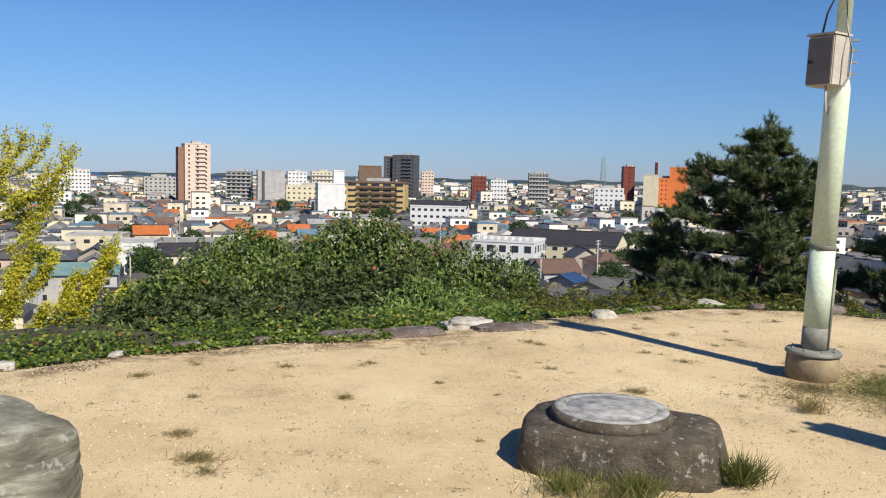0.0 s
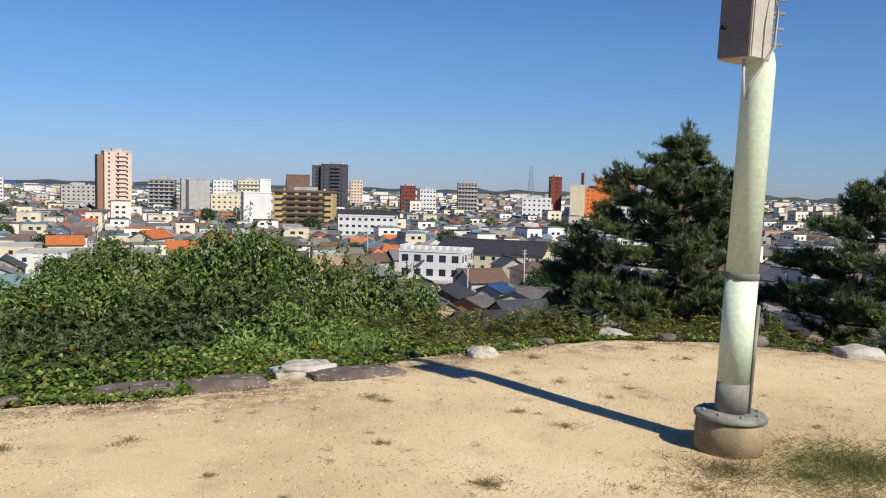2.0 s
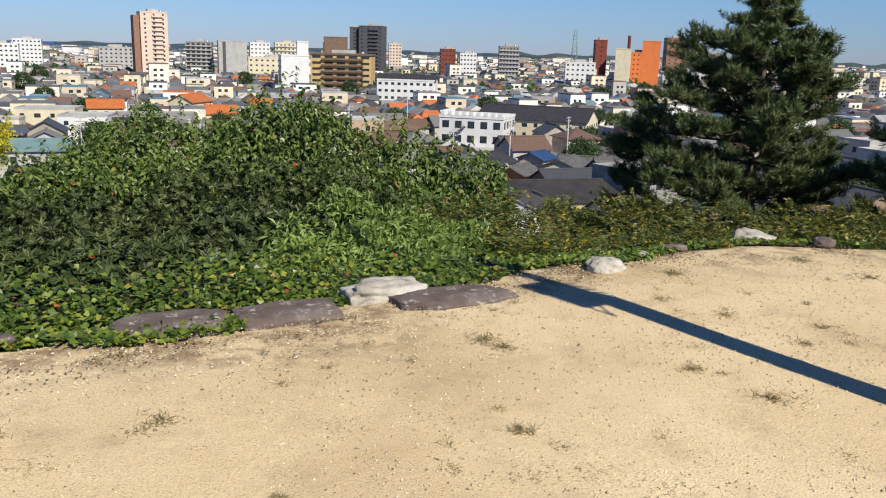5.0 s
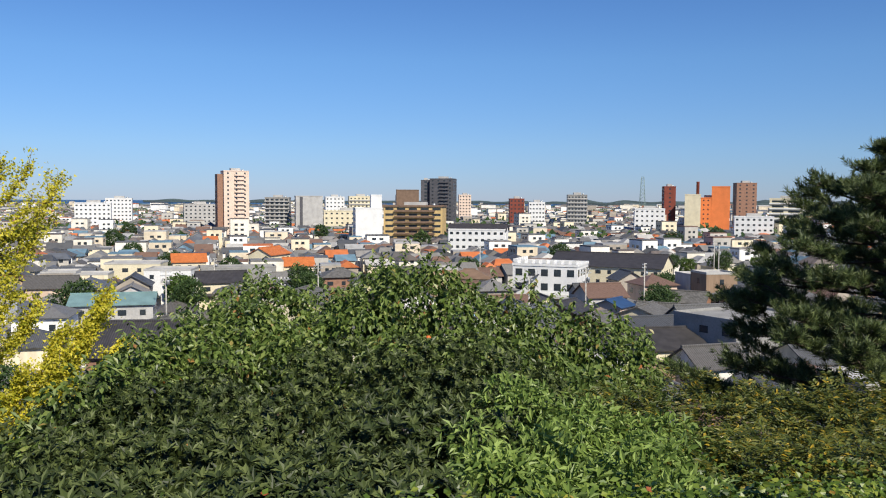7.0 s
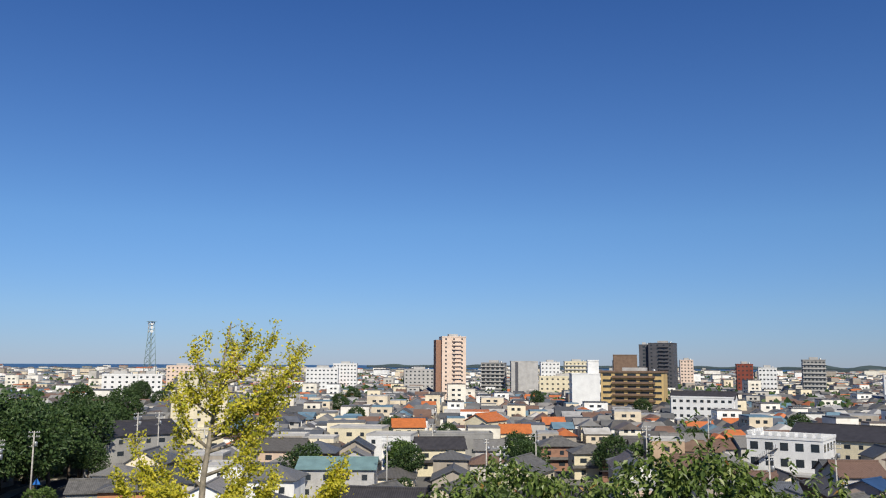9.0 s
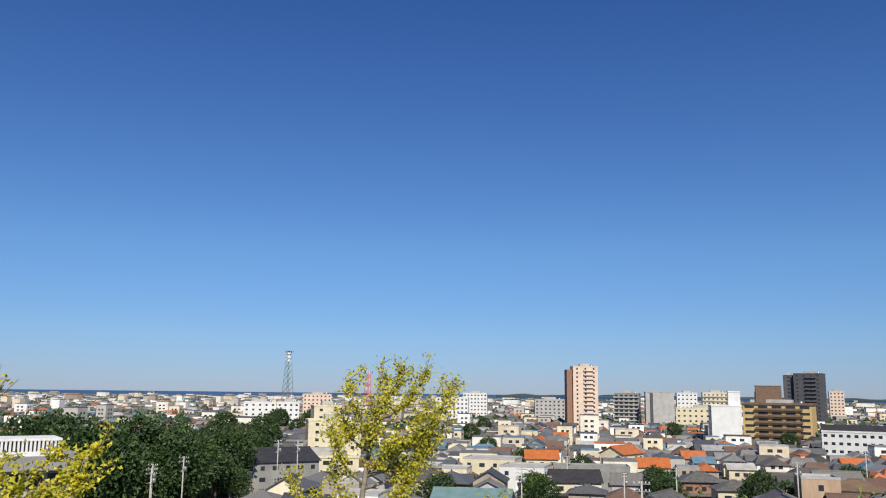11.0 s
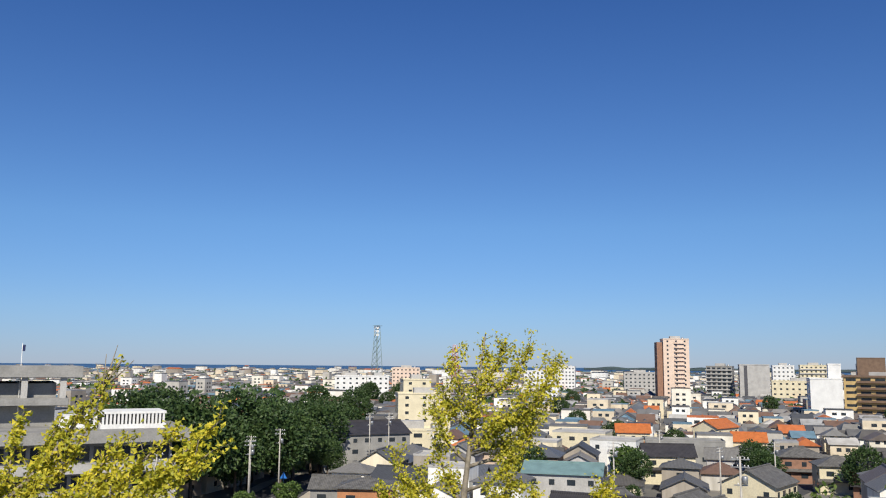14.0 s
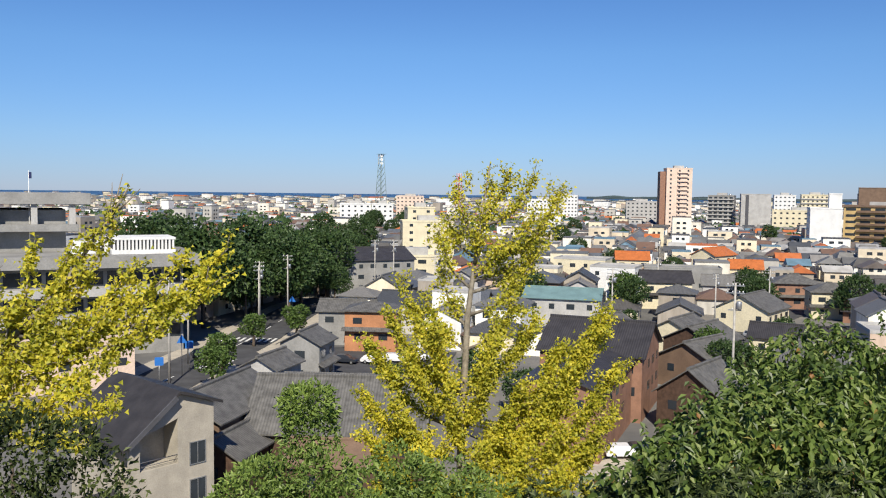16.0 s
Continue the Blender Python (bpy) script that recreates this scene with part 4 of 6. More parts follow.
for pts, r in ((ROAD, 12), (SIDE, 7), ([(-50, 160), (-46, 178), (-44, 210), (-40, 300)], 7), ([(-98, 108), (-76, 118)], 14), ([(-58, 166), (-36, 172)], 11), ([(40, 296), (110, 286)], 22)):
    for a, b in zip(pts, pts[1:]):
        n = int(math.dist(a, b) // 8) + 1
        for k in range(n + 1):
            claim(a[0] + (b[0] - a[0]) * k / n, a[1] + (b[1] - a[1]) * k / n, r)


def car(label, m, mat):
    ob = thing("car", label, "car", "parked cars", m)
    bm = bmesh.new()
    prof = [(-2.1, .35), (-2.15, .75), (-1.95, .95), (-1.5, 1.42), (.3, 1.46), (1.05, .98), (1.95, .82), (2.12, .6), (2.1, .35)]
    l = [bm.verts.new((x, -.82 + (.12 if z > 1.2 else 0), z)) for x, z in prof]
    r = [bm.verts.new((x, .82 - (.12 if z > 1.2 else 0), z)) for x, z in prof]
    bm.faces.new(l)
    bm.faces.new(r[::-1])
    for k in range(len(prof)):
        j = (k + 1) % len(prof)
        bm.faces.new((l[j], l[k], r[k], r[j]))
    bmesh.ops.recalc_face_normals(bm, faces=bm.faces)
    bmesh.ops.bevel(bm, geom=list(bm.edges), offset=.05, segments=2, affect="EDGES")
    part("body", bm, mat, ob)
    part("windscreen", boxes((-.03, -.62, -.36, .03, .62, .36)), M_GLASS, ob, at=pose(.70, 0, 1.22, 0, -57, 0))
    part("rear_window", boxes((-.03, -.6, -.3, .03, .6, .3)), M_GLASS, ob, at=pose(-1.74, 0, 1.19, 0, 42, 0))
    for s in (-1, 1):
        part("side_window", boxes((-1.35, -.02, 0, .45, .02, .34)), M_GLASS, ob, at=pose(0, s * .775, 1.0, s * 15, 0, 0))
    for x in (-1.3, 1.35):
        for s in (-.74, .74):
            wh = part("wheel", lathe([(.2, -.11), (.31, -.11), (.32, -.06), (.32, .06), (.31, .11), (.2, .11)], 14), M_BLACK, ob, at=pose(x, s, .32, 90, 0, 0))
            part("rim", lathe([(.17, -.12), (.19, 0), (.17, .12)], 10), M_STEEL, wh)
    return ob


CW = car("white hatchback parked on asphalt", pose(-86.2, 112.8, TOWN + .23, 0, 0, 20), M_CARW)
CD = car("dark saloon parked on asphalt", pose(-90.2, 110.2, TOWN + .23, 0, 0, 20), M_CARD)
CS = car("silver saloon parked on asphalt", pose(-48, 168, TOWN + .07, 0, 0, 10), M_CARS)
for x, y, r in ((-84.2, 115.8, 20), (-82.2, 119.2, 20), (-34.5, 90.2, 35)):
    copy_thing(CW, pose(x, y, TOWN + .235, 0, 0, r))
for x, y, r, c in ((-44, 172, 70, CD), (-51, 170, 10, CD), (-52, 176, 15, CW), (-43, 178, 90, CS), (-38, 176, 90, CW), (-30, 178, 10, CW), (-33, 92, 40, CD), (-112, 100, 62, CD)):
    copy_thing(c, pose(x, y, TOWN + .235, 0, 0, r))


def lattice_mast(label, x, y, h, w0, w1, mats, dishes=False):
    ob = thing("lattice_mast", label, "mast", at=pose(x, y, TOWN))
    n = 12
    for c in range(4):
        sx, sy = (-1, 1, 1, -1)[c], (-1, -1, 1, 1)[c]
        part("leg", tube(bmesh.new(), [(sx * w0 / 2, sy * w0 / 2, 0), (sx * w1 / 2, sy * w1 / 2, h)], [.28, .2], 5), mats[0], ob)
    for k in range(n):
        z0, z1 = h * k / n, h * (k + 1) / n
        a, b = (w0 + (w1 - w0) * k / n) / 2, (w0 + (w1 - w0) * (k + 1) / n) / 2
        bm = bmesh.new()
        for p, q in (((-a, -a, z0), (b, -b, z1)), ((a, -a, z0), (-b, -b, z1)), ((-a, a, z0), (b, b, z1)), ((-a, -a, z0), (-b, b, z1)), ((a, -a, z0), (b, b, z1)), ((-b, -b, z1), (b, -b, z1))):
            tube(bm, [p, q], [.14, .14], 4)
        part("bracing", bm, mats[k % len(mats)], ob)
    if dishes:
        for k in range(6):
            part("dish", lathe([(.3, -.3), (1.2, 0), (1.25, .3)], 12), M_WHITE, ob, at=pose((-1.6, 1.6)[k % 2], -1.6, h - 1.5 - 3.2 * (k // 2), 90, 0, (-30, 30)[k % 2]))
        part("platform", boxes((-3, -3, h, 3, 3, h + .3)), mats[0], ob)
    return ob


M_MAST = painted("grey_green_mast_paint", (.20, .27, .26), .1, .5)
M_MRED = painted("red_mast_paint", (.6, .06, .04), .1, .5)
lattice_mast("tall grey lattice radio mast with white dishes", -461.4, 597, 61, 9, 3, [M_MAST], True)
lattice_mast("tall grey lattice radio mast", 166.5, 1071, 57, 9, 3, [M_MAST])
lattice_mast("tall red and white lattice mast", -448.2, 704, 47, 6, 3, [M_MRED, M_WHITE])
chim = thing("chimney", "slim dark red brick chimney", "chimney", at=pose(151.2, 693, TOWN))
part("shaft", lathe([(1.6, 0), (1.2, 42), (1.35, 42.2), (1.35, 42.8)], 14), M_DRED, chim)


def utility_pole(label, m, h=13.0):
    ob = thing("utility_pole", label, "utility pole", "utility poles", m)
    part("pole", lathe([(.19, 0), (.12, h)], 10), M_CONC, ob)
    for k, z in enumerate((h - .4, h - 1.3, h - 3.4)):
        part("crossarm", boxes((-1.1 + .3 * (k == 2), -.06, z, 1.1 - .3 * (k == 2), .06, z + .12)), M_STEEL, ob)
        for u in (-.9, -.3, .5, .9):
            if abs(u) < 1 - .3 * (k == 2):
                part("insulator", lathe([(.05, 0), (.08, .08), (.05, .22)], 8), M_WHITE, ob, at=Matrix.Translation((u, 0, z + .12)))
    part("transformer", lathe([(.3, 0), (.34, .05), (.34, .85), (.28, .95)], 12), M_STEEL, ob, at=Matrix.Translation((.45, -.25, h - 3.2)))
    return ob


UP = utility_pole("grey concrete utility pole with crossarms and a transformer", pose(-29.1, 111.4, TOWN, 0, 0, 20), 17.5)
for x, y, s in ((-121, 121, .78), (-128, 128, .78), (-125, 133, .85), (-99.5, 83, .9), (-110, 95, .8), (-136, 176, .9), (-133, 180, .9), (-50, 178, .7), (-44, 198, .7), (4, 150, .8), (16, 175, .8), (62, 262, .9), (58, 240, .9), (-64, 158, .8), (-20, 205, .8), (-75, 215, .7), (30, 190, .8), (-8, 255, .8), (-120, 180, .7)):
    copy_thing(UP, pose(x, y, TOWN, 0, 0, RNG.uniform(0, 90)) @ Matrix.Diagonal((1, 1, s, 1)))


def sign_post(label, x, y, h, shape, mat, text=None):
    ob = thing("road_sign", label, "road sign", at=pose(x, y, TOWN + .16, 0, 0, facing(x, y)))
    part("post", lathe([(.05, 0), (.05, h)], 8), M_STEEL, ob)
    bm = bmesh.new()
    if shape == "triangle":
        v = [bm.verts.new(p) for p in ((-.75, -.08, h - .3), (.75, -.08, h - .3), (0, -.08, h + 1.0))]
        r = bmesh.ops.extrude_face_region(bm, geom=[bm.faces.new(v)])
        bmesh.ops.translate(bm, verts=[g for g in r["geom"] if isinstance(g, bmesh.types.BMVert)], vec=(0, .06, 0))
    else:
        box(bm, -.6, -.08, h - .6, .6, -.02, h + .6, .05)
    part("plate", bm, mat, ob)
    return ob


M_SIGN = painted("blue_sign_plate", (.03, .16, .5), .05, 2, .4)
sign_post("blue square road sign on a post", -105.2, 91.2, 4.2, "square", M_SIGN)
sign_post("blue square road sign on a post", -100.7, 82.2, 3.6, "square", M_SIGN)
sign_post("blue triangular road sign on a post", -128.7, 138.2, 4.4, "triangle", M_SIGN)
sign_post("blue triangular road sign on a post", -103.2, 88.2, 5.4, "triangle", M_SIGN)


# ---- filler houses of the town ----
def free(x, y, r):
    return all((x - a) ** 2 + (y - b) ** 2 > (r + q) ** 2 for a, b, q in TAKEN)


KINDS = []
for k, (w, d, s, roof) in enumerate(((9, 8, 2, "gable"), (8, 7, 2, "hip"), (10, 8, 2, "gable"), (7.5, 7, 2, "gable"), (9, 9, 2, "hip"), (11, 9, 1, "gable"), (8, 8, 3, "flat"), (8, 9, 1, "hip"), (11, 8, 2, "gable"), (9, 7, 1, "gable"))):
    txt = {"gable": "two-storey house with a gabled tile roof", "hip": "two-storey house with a hipped tile roof", "flat": "flat-roofed rendered town building"}[roof]
    KINDS.append((house(txt, w, d, s, roof, roof_mat=M_LGREY if roof == "flat" else None, at=pose(-400 - 30 * k, 900, TOWN), group="houses of the town", sides=(0, 90), porch=k in (0, 2, 4), base=.2, pitch=4.4), max(w, d)))
far_w, far_r, far_g = [], [], []   # vertices of far houses: walls, roofs, window strips
GAPS = []   # garden plots left open for trees
GRID = radians(18)
cells = [(i, j) for i in range(-120, 120) for j in range(2, 165)]
for i, j in cells:
    u, v = i * 9.6 + (i // 5) * 3.5, j * 9.6 + (j // 4) * 3.5
    x = u * math.cos(GRID) - v * math.sin(GRID) + RNG.uniform(-1.5, 1.5)
    y = u * math.sin(GRID) + v * math.cos(GRID) + RNG.uniform(-1.5, 1.5)
    r = math.hypot(x, y)
    b = math.degrees(math.atan2(x, y))
    pick = RNG.integers(len(KINDS))
    pw = RNG.random()
    turn = math.degrees(GRID) + 90 * RNG.integers(4) + RNG.uniform(-4, 4)
    if not (-68 < b < 34) or r > 1500 or y < 20:
        continue
    if pw < 0.08:
        GAPS.append((x, y))
        continue
    if r < 112 and -75 < b < 2:
        continue
    if (r < 140 and float(height(np.array([x]), np.array([y]))[0]) > TOWN + .9) or not free(x, y, 4.5):
        continue
    if r < 255:
        src, size = KINDS[pick]
        copy_thing(src, pose(x, y, TOWN, 0, 0, turn) @ Matrix.Diagonal((1, 1, RNG.uniform(.9, 1.15), 1)))
        continue
    # farther houses are simple solids, joined
    flat = pw > 0.86
    w, d = RNG.uniform(6.5, 9.5), RNG.uniform(6, 8.5)
    h = RNG.uniform(3.0, 5.4) if not flat else RNG.choice([6, 7, 9, 10, 13, 16], p=[.4, .3, .18, .07, .03, .02])
    if flat and h > 8:
        w, d = w * 1.3, d * 1.2
    ca, sa = math.cos(radians(turn)), math.sin(radians(turn))

    def at(px, py, pz):
        return (x + px * ca - py * sa, y + px * sa + py * ca, TOWN + pz)
    a, c = w / 2, d / 2
    far_w.append([at(-a, -c, 0), at(a, -c, 0), at(a, c, 0), at(-a, c, 0), at(-a, -c, h), at(a, -c, h), at(a, c, h), at(-a, c, h)])
    o = .6
    if flat:
        far_r.append([at(-a, -c, h), at(a, -c, h), at(a, c, h), at(-a, c, h), at(-a, -c, h + .5), at(a, -c, h + .5), at(a, c, h + .5), at(-a, c, h + .5)])
    else:
        rise = RNG.uniform(1.9, 2.8)
        k = RNG.choice([0.0, 0.45])
        far_r.append([at(-a - o, -c - o, h), at(a + o, -c - o, h), at(a + o, c + o, h), at(-a - o, c + o, h), at(-a - o + k * a, -.05, h + rise), at(a + o - k * a, -.05, h + rise), at(a + o - k * a, .05, h + rise), at(-a - o + k * a, .05, h + rise)])
    if r < 900:
        for s in (-1, 1):
            for z in np.arange(1.2, h - 1, 2.8):
                for q in (-.45, .2):
                    far_g.append([at(q * a, s * c - .04, z), at(q * a + .35 * a, s * c - .04, z), at(q * a + .35 * a, s * c + .04, z), at(q * a, s * c + .04, z)] + [at(q * a, s * c - .04, z + 1.2), at(q * a + .35 * a, s * c - .04, z + 1.2), at(q * a + .35 * a, s * c + .04, z + 1.2), at(q * a, s * c + .04, z + 1.2)])
                    far_g.append([at(s * a - .04, q * c, z), at(s * a + .04, q * c, z), at(s * a + .04, q * c + .35 * c, z), at(s * a - .04, q * c + .35 * c, z), at(s * a - .04, q * c, z + 1.2), at(s * a + .04, q * c, z + 1.2), at(s * a + .04, q * c + .35 * c, z + 1.2), at(s * a - .04, q * c + .35 * c, z + 1.2)])
for src, _ in KINDS:
    for o in (*src.children_recursive, src):
        bpy.data.objects.remove(o)
# beyond 1.5 km: a thin scatter of roofs and halls
for k in range(2600):
    b, r = radians(RNG.uniform(-68, 34)), 1450 + 1800 * RNG.random() ** 1.3
    x, y = math.sin(b) * r, math.cos(b) * r
    w, d, h = RNG.uniform(8, 34), RNG.uniform(8, 16), RNG.choice([5, 6, 8, 10, 16], p=[.35, .3, .2, .1, .05])
    far_w.append([(x - w / 2, y - d / 2, TOWN), (x + w / 2, y - d / 2, TOWN), (x + w / 2, y + d / 2, TOWN), (x - w / 2, y + d / 2, TOWN), (x - w / 2, y - d / 2, TOWN + h), (x + w / 2, y - d / 2, TOWN + h), (x + w / 2, y + d / 2, TOWN + h), (x - w / 2, y + d / 2, TOWN + h)])
    q = h + RNG.uniform(.5, 2.5)
    far_r.append([(x - w / 2 - .5, y - d / 2 - .5, TOWN + h), (x + w / 2 + .5, y - d / 2 - .5, TOWN + h), (x + w / 2 + .5, y + d / 2 + .5, TOWN + h), (x - w / 2 - .5, y + d / 2 + .5, TOWN + h), (x - w / 2, y - .1, TOWN + q), (x + w / 2, y - .1, TOWN + q), (x + w / 2, y + .1, TOWN + q), (x - w / 2, y + .1, TOWN + q)])


def solids(name, cells8, mat, label, category):
    v = np.array(cells8, float).reshape(-1, 3)
    i = np.arange(len(cells8))[:, None] * 8
    f = np.concatenate([i + np.array([q]) for q in ((3, 2, 1, 0), (4, 5, 6, 7), (0, 1, 5, 4), (1, 2, 6, 5), (2, 3, 7, 6), (3, 0, 4, 7))])
    return tagged(mesh_np(name, v, f, mat), label, category, kind="stuff")


solids("far_house_walls", far_w, M_WALL_F, "pale walls of the crowded far town", "houses")
solids("far_house_roofs", far_r, M_TILE_F, "grey tiled roofs of the crowded far town", "roofs")
solids("far_house_windows", far_g, M_GLASS, "dark windows of the far town", "windows")

# ---- trees of the town ----
def town_tree(label, m, mat, h=9.0, spread_r=3.4, n=1500, leaf=.55):
    ob = thing("tree", label, "tree", "trees of the town", m)
    lobes = [(RNG.uniform(-.5, .5) * spread_r, RNG.uniform(-.5, .5) * spread_r, h * RNG.uniform(.5, .82), *(spread_r * RNG.uniform(.4, .62, 3))) for _ in range(9)]
    limb_tree("trunk", (0, 0, 0), (0, 0, h * .8), .28, M_BARK, ob, [(.5, lobes[0][:3]), (.6, lobes[1][:3]), (.7, lobes[2][:3])], 7)
    p, nr = lobes_surface(lobes, n, .4)
    leaves("crown", p, nr + RNG.normal(size=p.shape) * .8, nr + RNG.normal(size=p.shape) * .5, leaf, leaf * .75, mat, ob)
    return ob


def hill_free(x, y):
    return float(height(np.array([x]), np.array([y]))[0]) < TOWN + .9


TREES = [town_tree("dark green broadleaf tree of the town", pose(-143, 140, TOWN), L_CITY, 12, 5.5, 3600, .55), town_tree("dark green broadleaf tree of the town", pose(-152, 152, TOWN), L_CITY, 13, 6.5, 4200, .6),
         town_tree("small light green street tree", pose(-113, 112, TOWN), L_STREET, 6, 2.4, 1500, .4), town_tree("dark clipped garden tree", pose(-34, 165, TOWN), L_CITY, 6, 3.0, 1800, .4)]
for x, y, k, s in ((-158, 165, 0, 1.1), (-168, 178, 1, 1.1), (-178, 192, 0, 1.2), (-162, 190, 1, 1.0), (-190, 205, 1, 1.1), (-150, 170, 0, 1), (-172, 208, 0, 1), (-145, 158, 1, .8), (-185, 225, 1, 1), (-200, 240, 0, 1.2), (-140, 165, 0, .8), (-215, 250, 1, 1.1), (-160, 150, 0, 1),
                   (-99, 92, 2, 1.1), (-94, 86, 2, 1), (-112, 122, 2, 1.1), (-94, 124, 3, .9), (-74, 190, 2, 1.7), (-71, 186, 0, .8), (-66, 172, 3, .7), (-47, 205, 0, .8), (-50, 212, 0, .9),
                   (-30, 215, 0, .9), (-24, 222, 3, 1.3), (33, 190, 3, 1.3), (36, 200, 0, .7), (62, 300, 2, 1.3), (58, 310, 0, .7), (75, 310, 0, .8), (90, 312, 2, 1.3), (45, 240, 3, 1.2), (-7, 205, 3, .8), (-40, 140, 2, 1.2), (-36, 130, 0, .6), (-45, 120, 3, 1.0), (-22, 108, 3, 1), (-16, 116, 3, 1.1),
                   (-52, 100, 3, .9), (-62, 105, 3, 1.0), (-70, 95, 3, .8), (-44, 440, 0, .9), (-110, 500, 0, 1), (-230, 500, 0, 1), (20, 330, 0, .9), (-150, 330, 0, .8), (-190, 400, 1, .9), (80, 420, 1, .9), (120, 500, 0, 1), (-330, 420, 1, 1.2), (-350, 440, 0, 1.3), (-320, 440, 1, 1.2), (-300, 400, 0, 1)):
    copy_thing(TREES[k], pose(x, y, TOWN, 0, 0, RNG.uniform(0, 360)) @ Matrix.Scale(s, 4))
for x, y in GAPS:
    if math.hypot(x, y) < 330 and free(x, y, 3) and hill_free(x, y):
        copy_thing(TREES[RNG.choice([0, 3, 3, 2])], pose(x, y, TOWN, 0, 0, RNG.uniform(0, 360)) @ Matrix.Scale(RNG.uniform(.6, 1.0), 4))
for k, (b, d) in enumerate(((-52, 190), (-50.5, 205), (-49, 195), (-47.5, 215), (-46, 200), (-44.5, 220), (-43.2, 205), (-51, 235), (-48, 240), (-45, 245), (-42.5, 235), (-53.5, 215), (-46.8, 182), (-44, 190), (-41.5, 225), (-49.5, 178), (-40.5, 350), (-42, 360), (-39, 355))):
    copy_thing(TREES[k % 2], pose(-1.1 + d * math.sin(radians(b)), 5 + d * math.cos(radians(b)), TOWN, 0, 0, 50 * k) @ Matrix.Scale(1.25 + .1 * (k % 4), 4))
woods_p = []
for k in range(900):
    b, r = radians(RNG.uniform(-68, 34)), 500 + 2600 * RNG.random() ** 1.2
    c = np.array([math.sin(b) * r, math.cos(b) * r, TOWN])
    w = RNG.uniform(4, 9) * (1 + r / 2500)
    q = RNG.normal(size=(26, 3)) * np.array([w * .6, w * .4, 1.6]) + c
    q[:, 2] = TOWN + np.abs(q[:, 2] - TOWN) + RNG.uniform(2, 5)
    woods_p.append(q)
woods_p = np.concatenate(woods_p)
wd = leaves("far_trees", woods_p, RNG.normal(size=woods_p.shape), np.tile([[.3, -.8, .6]], (len(woods_p), 1)), 4.0, 3.2, L_CITY, None)
tagged(wd, "dark green tree clumps scattered through the far town", "trees", kind="stuff")

# ---- the hill's own trees and shrubs ----
def hill(x, y):
    return float(height(np.array([x]), np.array([y]))[0])


def clumps(lobes, per, r):
    """Break large lobes into many small overlapping cushions on their upper sides."""
    out = []
    for x, y, z, a, b, c in lobes:
        for k in range(per):
            d = unit(RNG.normal(size=(1, 3)) + np.array([[0, -.25, .35]]))[0]
            q = r * RNG.uniform(.75, 1.35)
            out.append((x + d[0] * (a - q * .6), y + d[1] * (b - q * .6), z + d[2] * (c - q * .6), q * 1.1, q * 1.1, q * .85))
    return out


def mounds(rows):
    """Cushions set out in rows: y, from x to x, how many, top height at either end, radius."""
    out = []
    for y, x0, x1, n, z0, z1, r in rows:
        for k in range(n):
            f = k / max(n - 1, 1)
            q = r * RNG.uniform(.85, 1.15)
            out.append((x0 + (x1 - x0) * f + RNG.uniform(-.1, .1), y + RNG.uniform(-.2, .2), z0 + (z1 - z0) * f - q + RNG.uniform(-.1, .07), q, q, q))
    return out


def balls(tops):
    """Lobes from their top points and radii."""
    return [(x, y, z - r, r, r, r) for x, y, z, r in tops]


broad = thing("broadleaf_tree", "dense tree with large drooping green leaves below the terrace rim", "tree")
CREST = balls([(-4.75, 19.16, -.21, .9), (-4.29, 19.5, .14, .95), (-3.4, 19.16, -.02, .9), (-2.66, 18.61, -.18, .75), (-1.79, 18.26, .3, .85), (-1.31, 18.29, .66, .95), (-.86, 18.24, .32, .75), (-1.96, 17.61, 0, .8), (-.45, 18.56, -.12, .75), (0, 18.57, .06, .75), (.51, 18.56, .04, .75), (.96, 18.31, -.2, .65), (1.46, 18.28, -.34, .65), (1.91, 18.27, -.3, .7), (2.18, 17.81, -.66, .6)])
SKIRT = balls([(1.87, 16.89, -.8, .7), (1.23, 16.63, -.58, .8), (.52, 16.48, -.4, .8), (-.18, 16.5, -.32, .8), (-1.01, 16.87, -.05, .9), (-3.12, 17.09, -.3, .8), (-4.0, 16.08, -.45, .6), (-3.83, 17.63, -.18, .8), (-2.45, 16.57, -.25, .7), (.49, 14.95, -.5, .7), (1.26, 14.92, -.55, .6)])
WEST = balls([(-5.05, 14.5, -.75, .65), (-4.93, 15.43, -.6, .65), (-4.82, 16.36, -.4, .7), (-4.63, 17.22, -.26, .75), (-4.37, 18.25, -.1, .8), (-5.04, 14.0, -.95, .6), (-4.66, 14.97, -.9, .7), (-4.4, 16.01, -.7, .75), (-3.91, 16.94, -.6, .8), (-5.5, 15.2, -1.3, .7), (-5.4, 16.8, -1.0, .8)])
BROAD = CREST + SKIRT + WEST
limb_tree("trunk", (-1.5, 18.6, hill(-1.5, 18.6) - .3), (-1.3, 18.3, -.6), .24, M_BARK, broad, [(.35, q[:3]) for q in BROAD[::3]])
p, nr = lobes_surface(clumps(BROAD, 7, .40), 52000, .5)
hang = unit(nr * np.array([[1, 1, .3]])) * RNG.uniform(.3, 1.1, (len(p), 1)) + np.array([[0, 0, -.85]]) + RNG.normal(size=p.shape) * .55
leaves("crown", p, hang, nr + np.array([[.3, -.3, .8]]) + RNG.normal(size=p.shape) * .7, .115, .06, L_BIG, broad, .10)
p, nr = lobes_surface([(x, y, z + .2 * r, r * .8, r * .8, r * .85) for x, y, z, r, _, _ in CREST + WEST], 700, .05)
p, nr = p[nr[:, 2] > .1], nr[nr[:, 2] > .1]
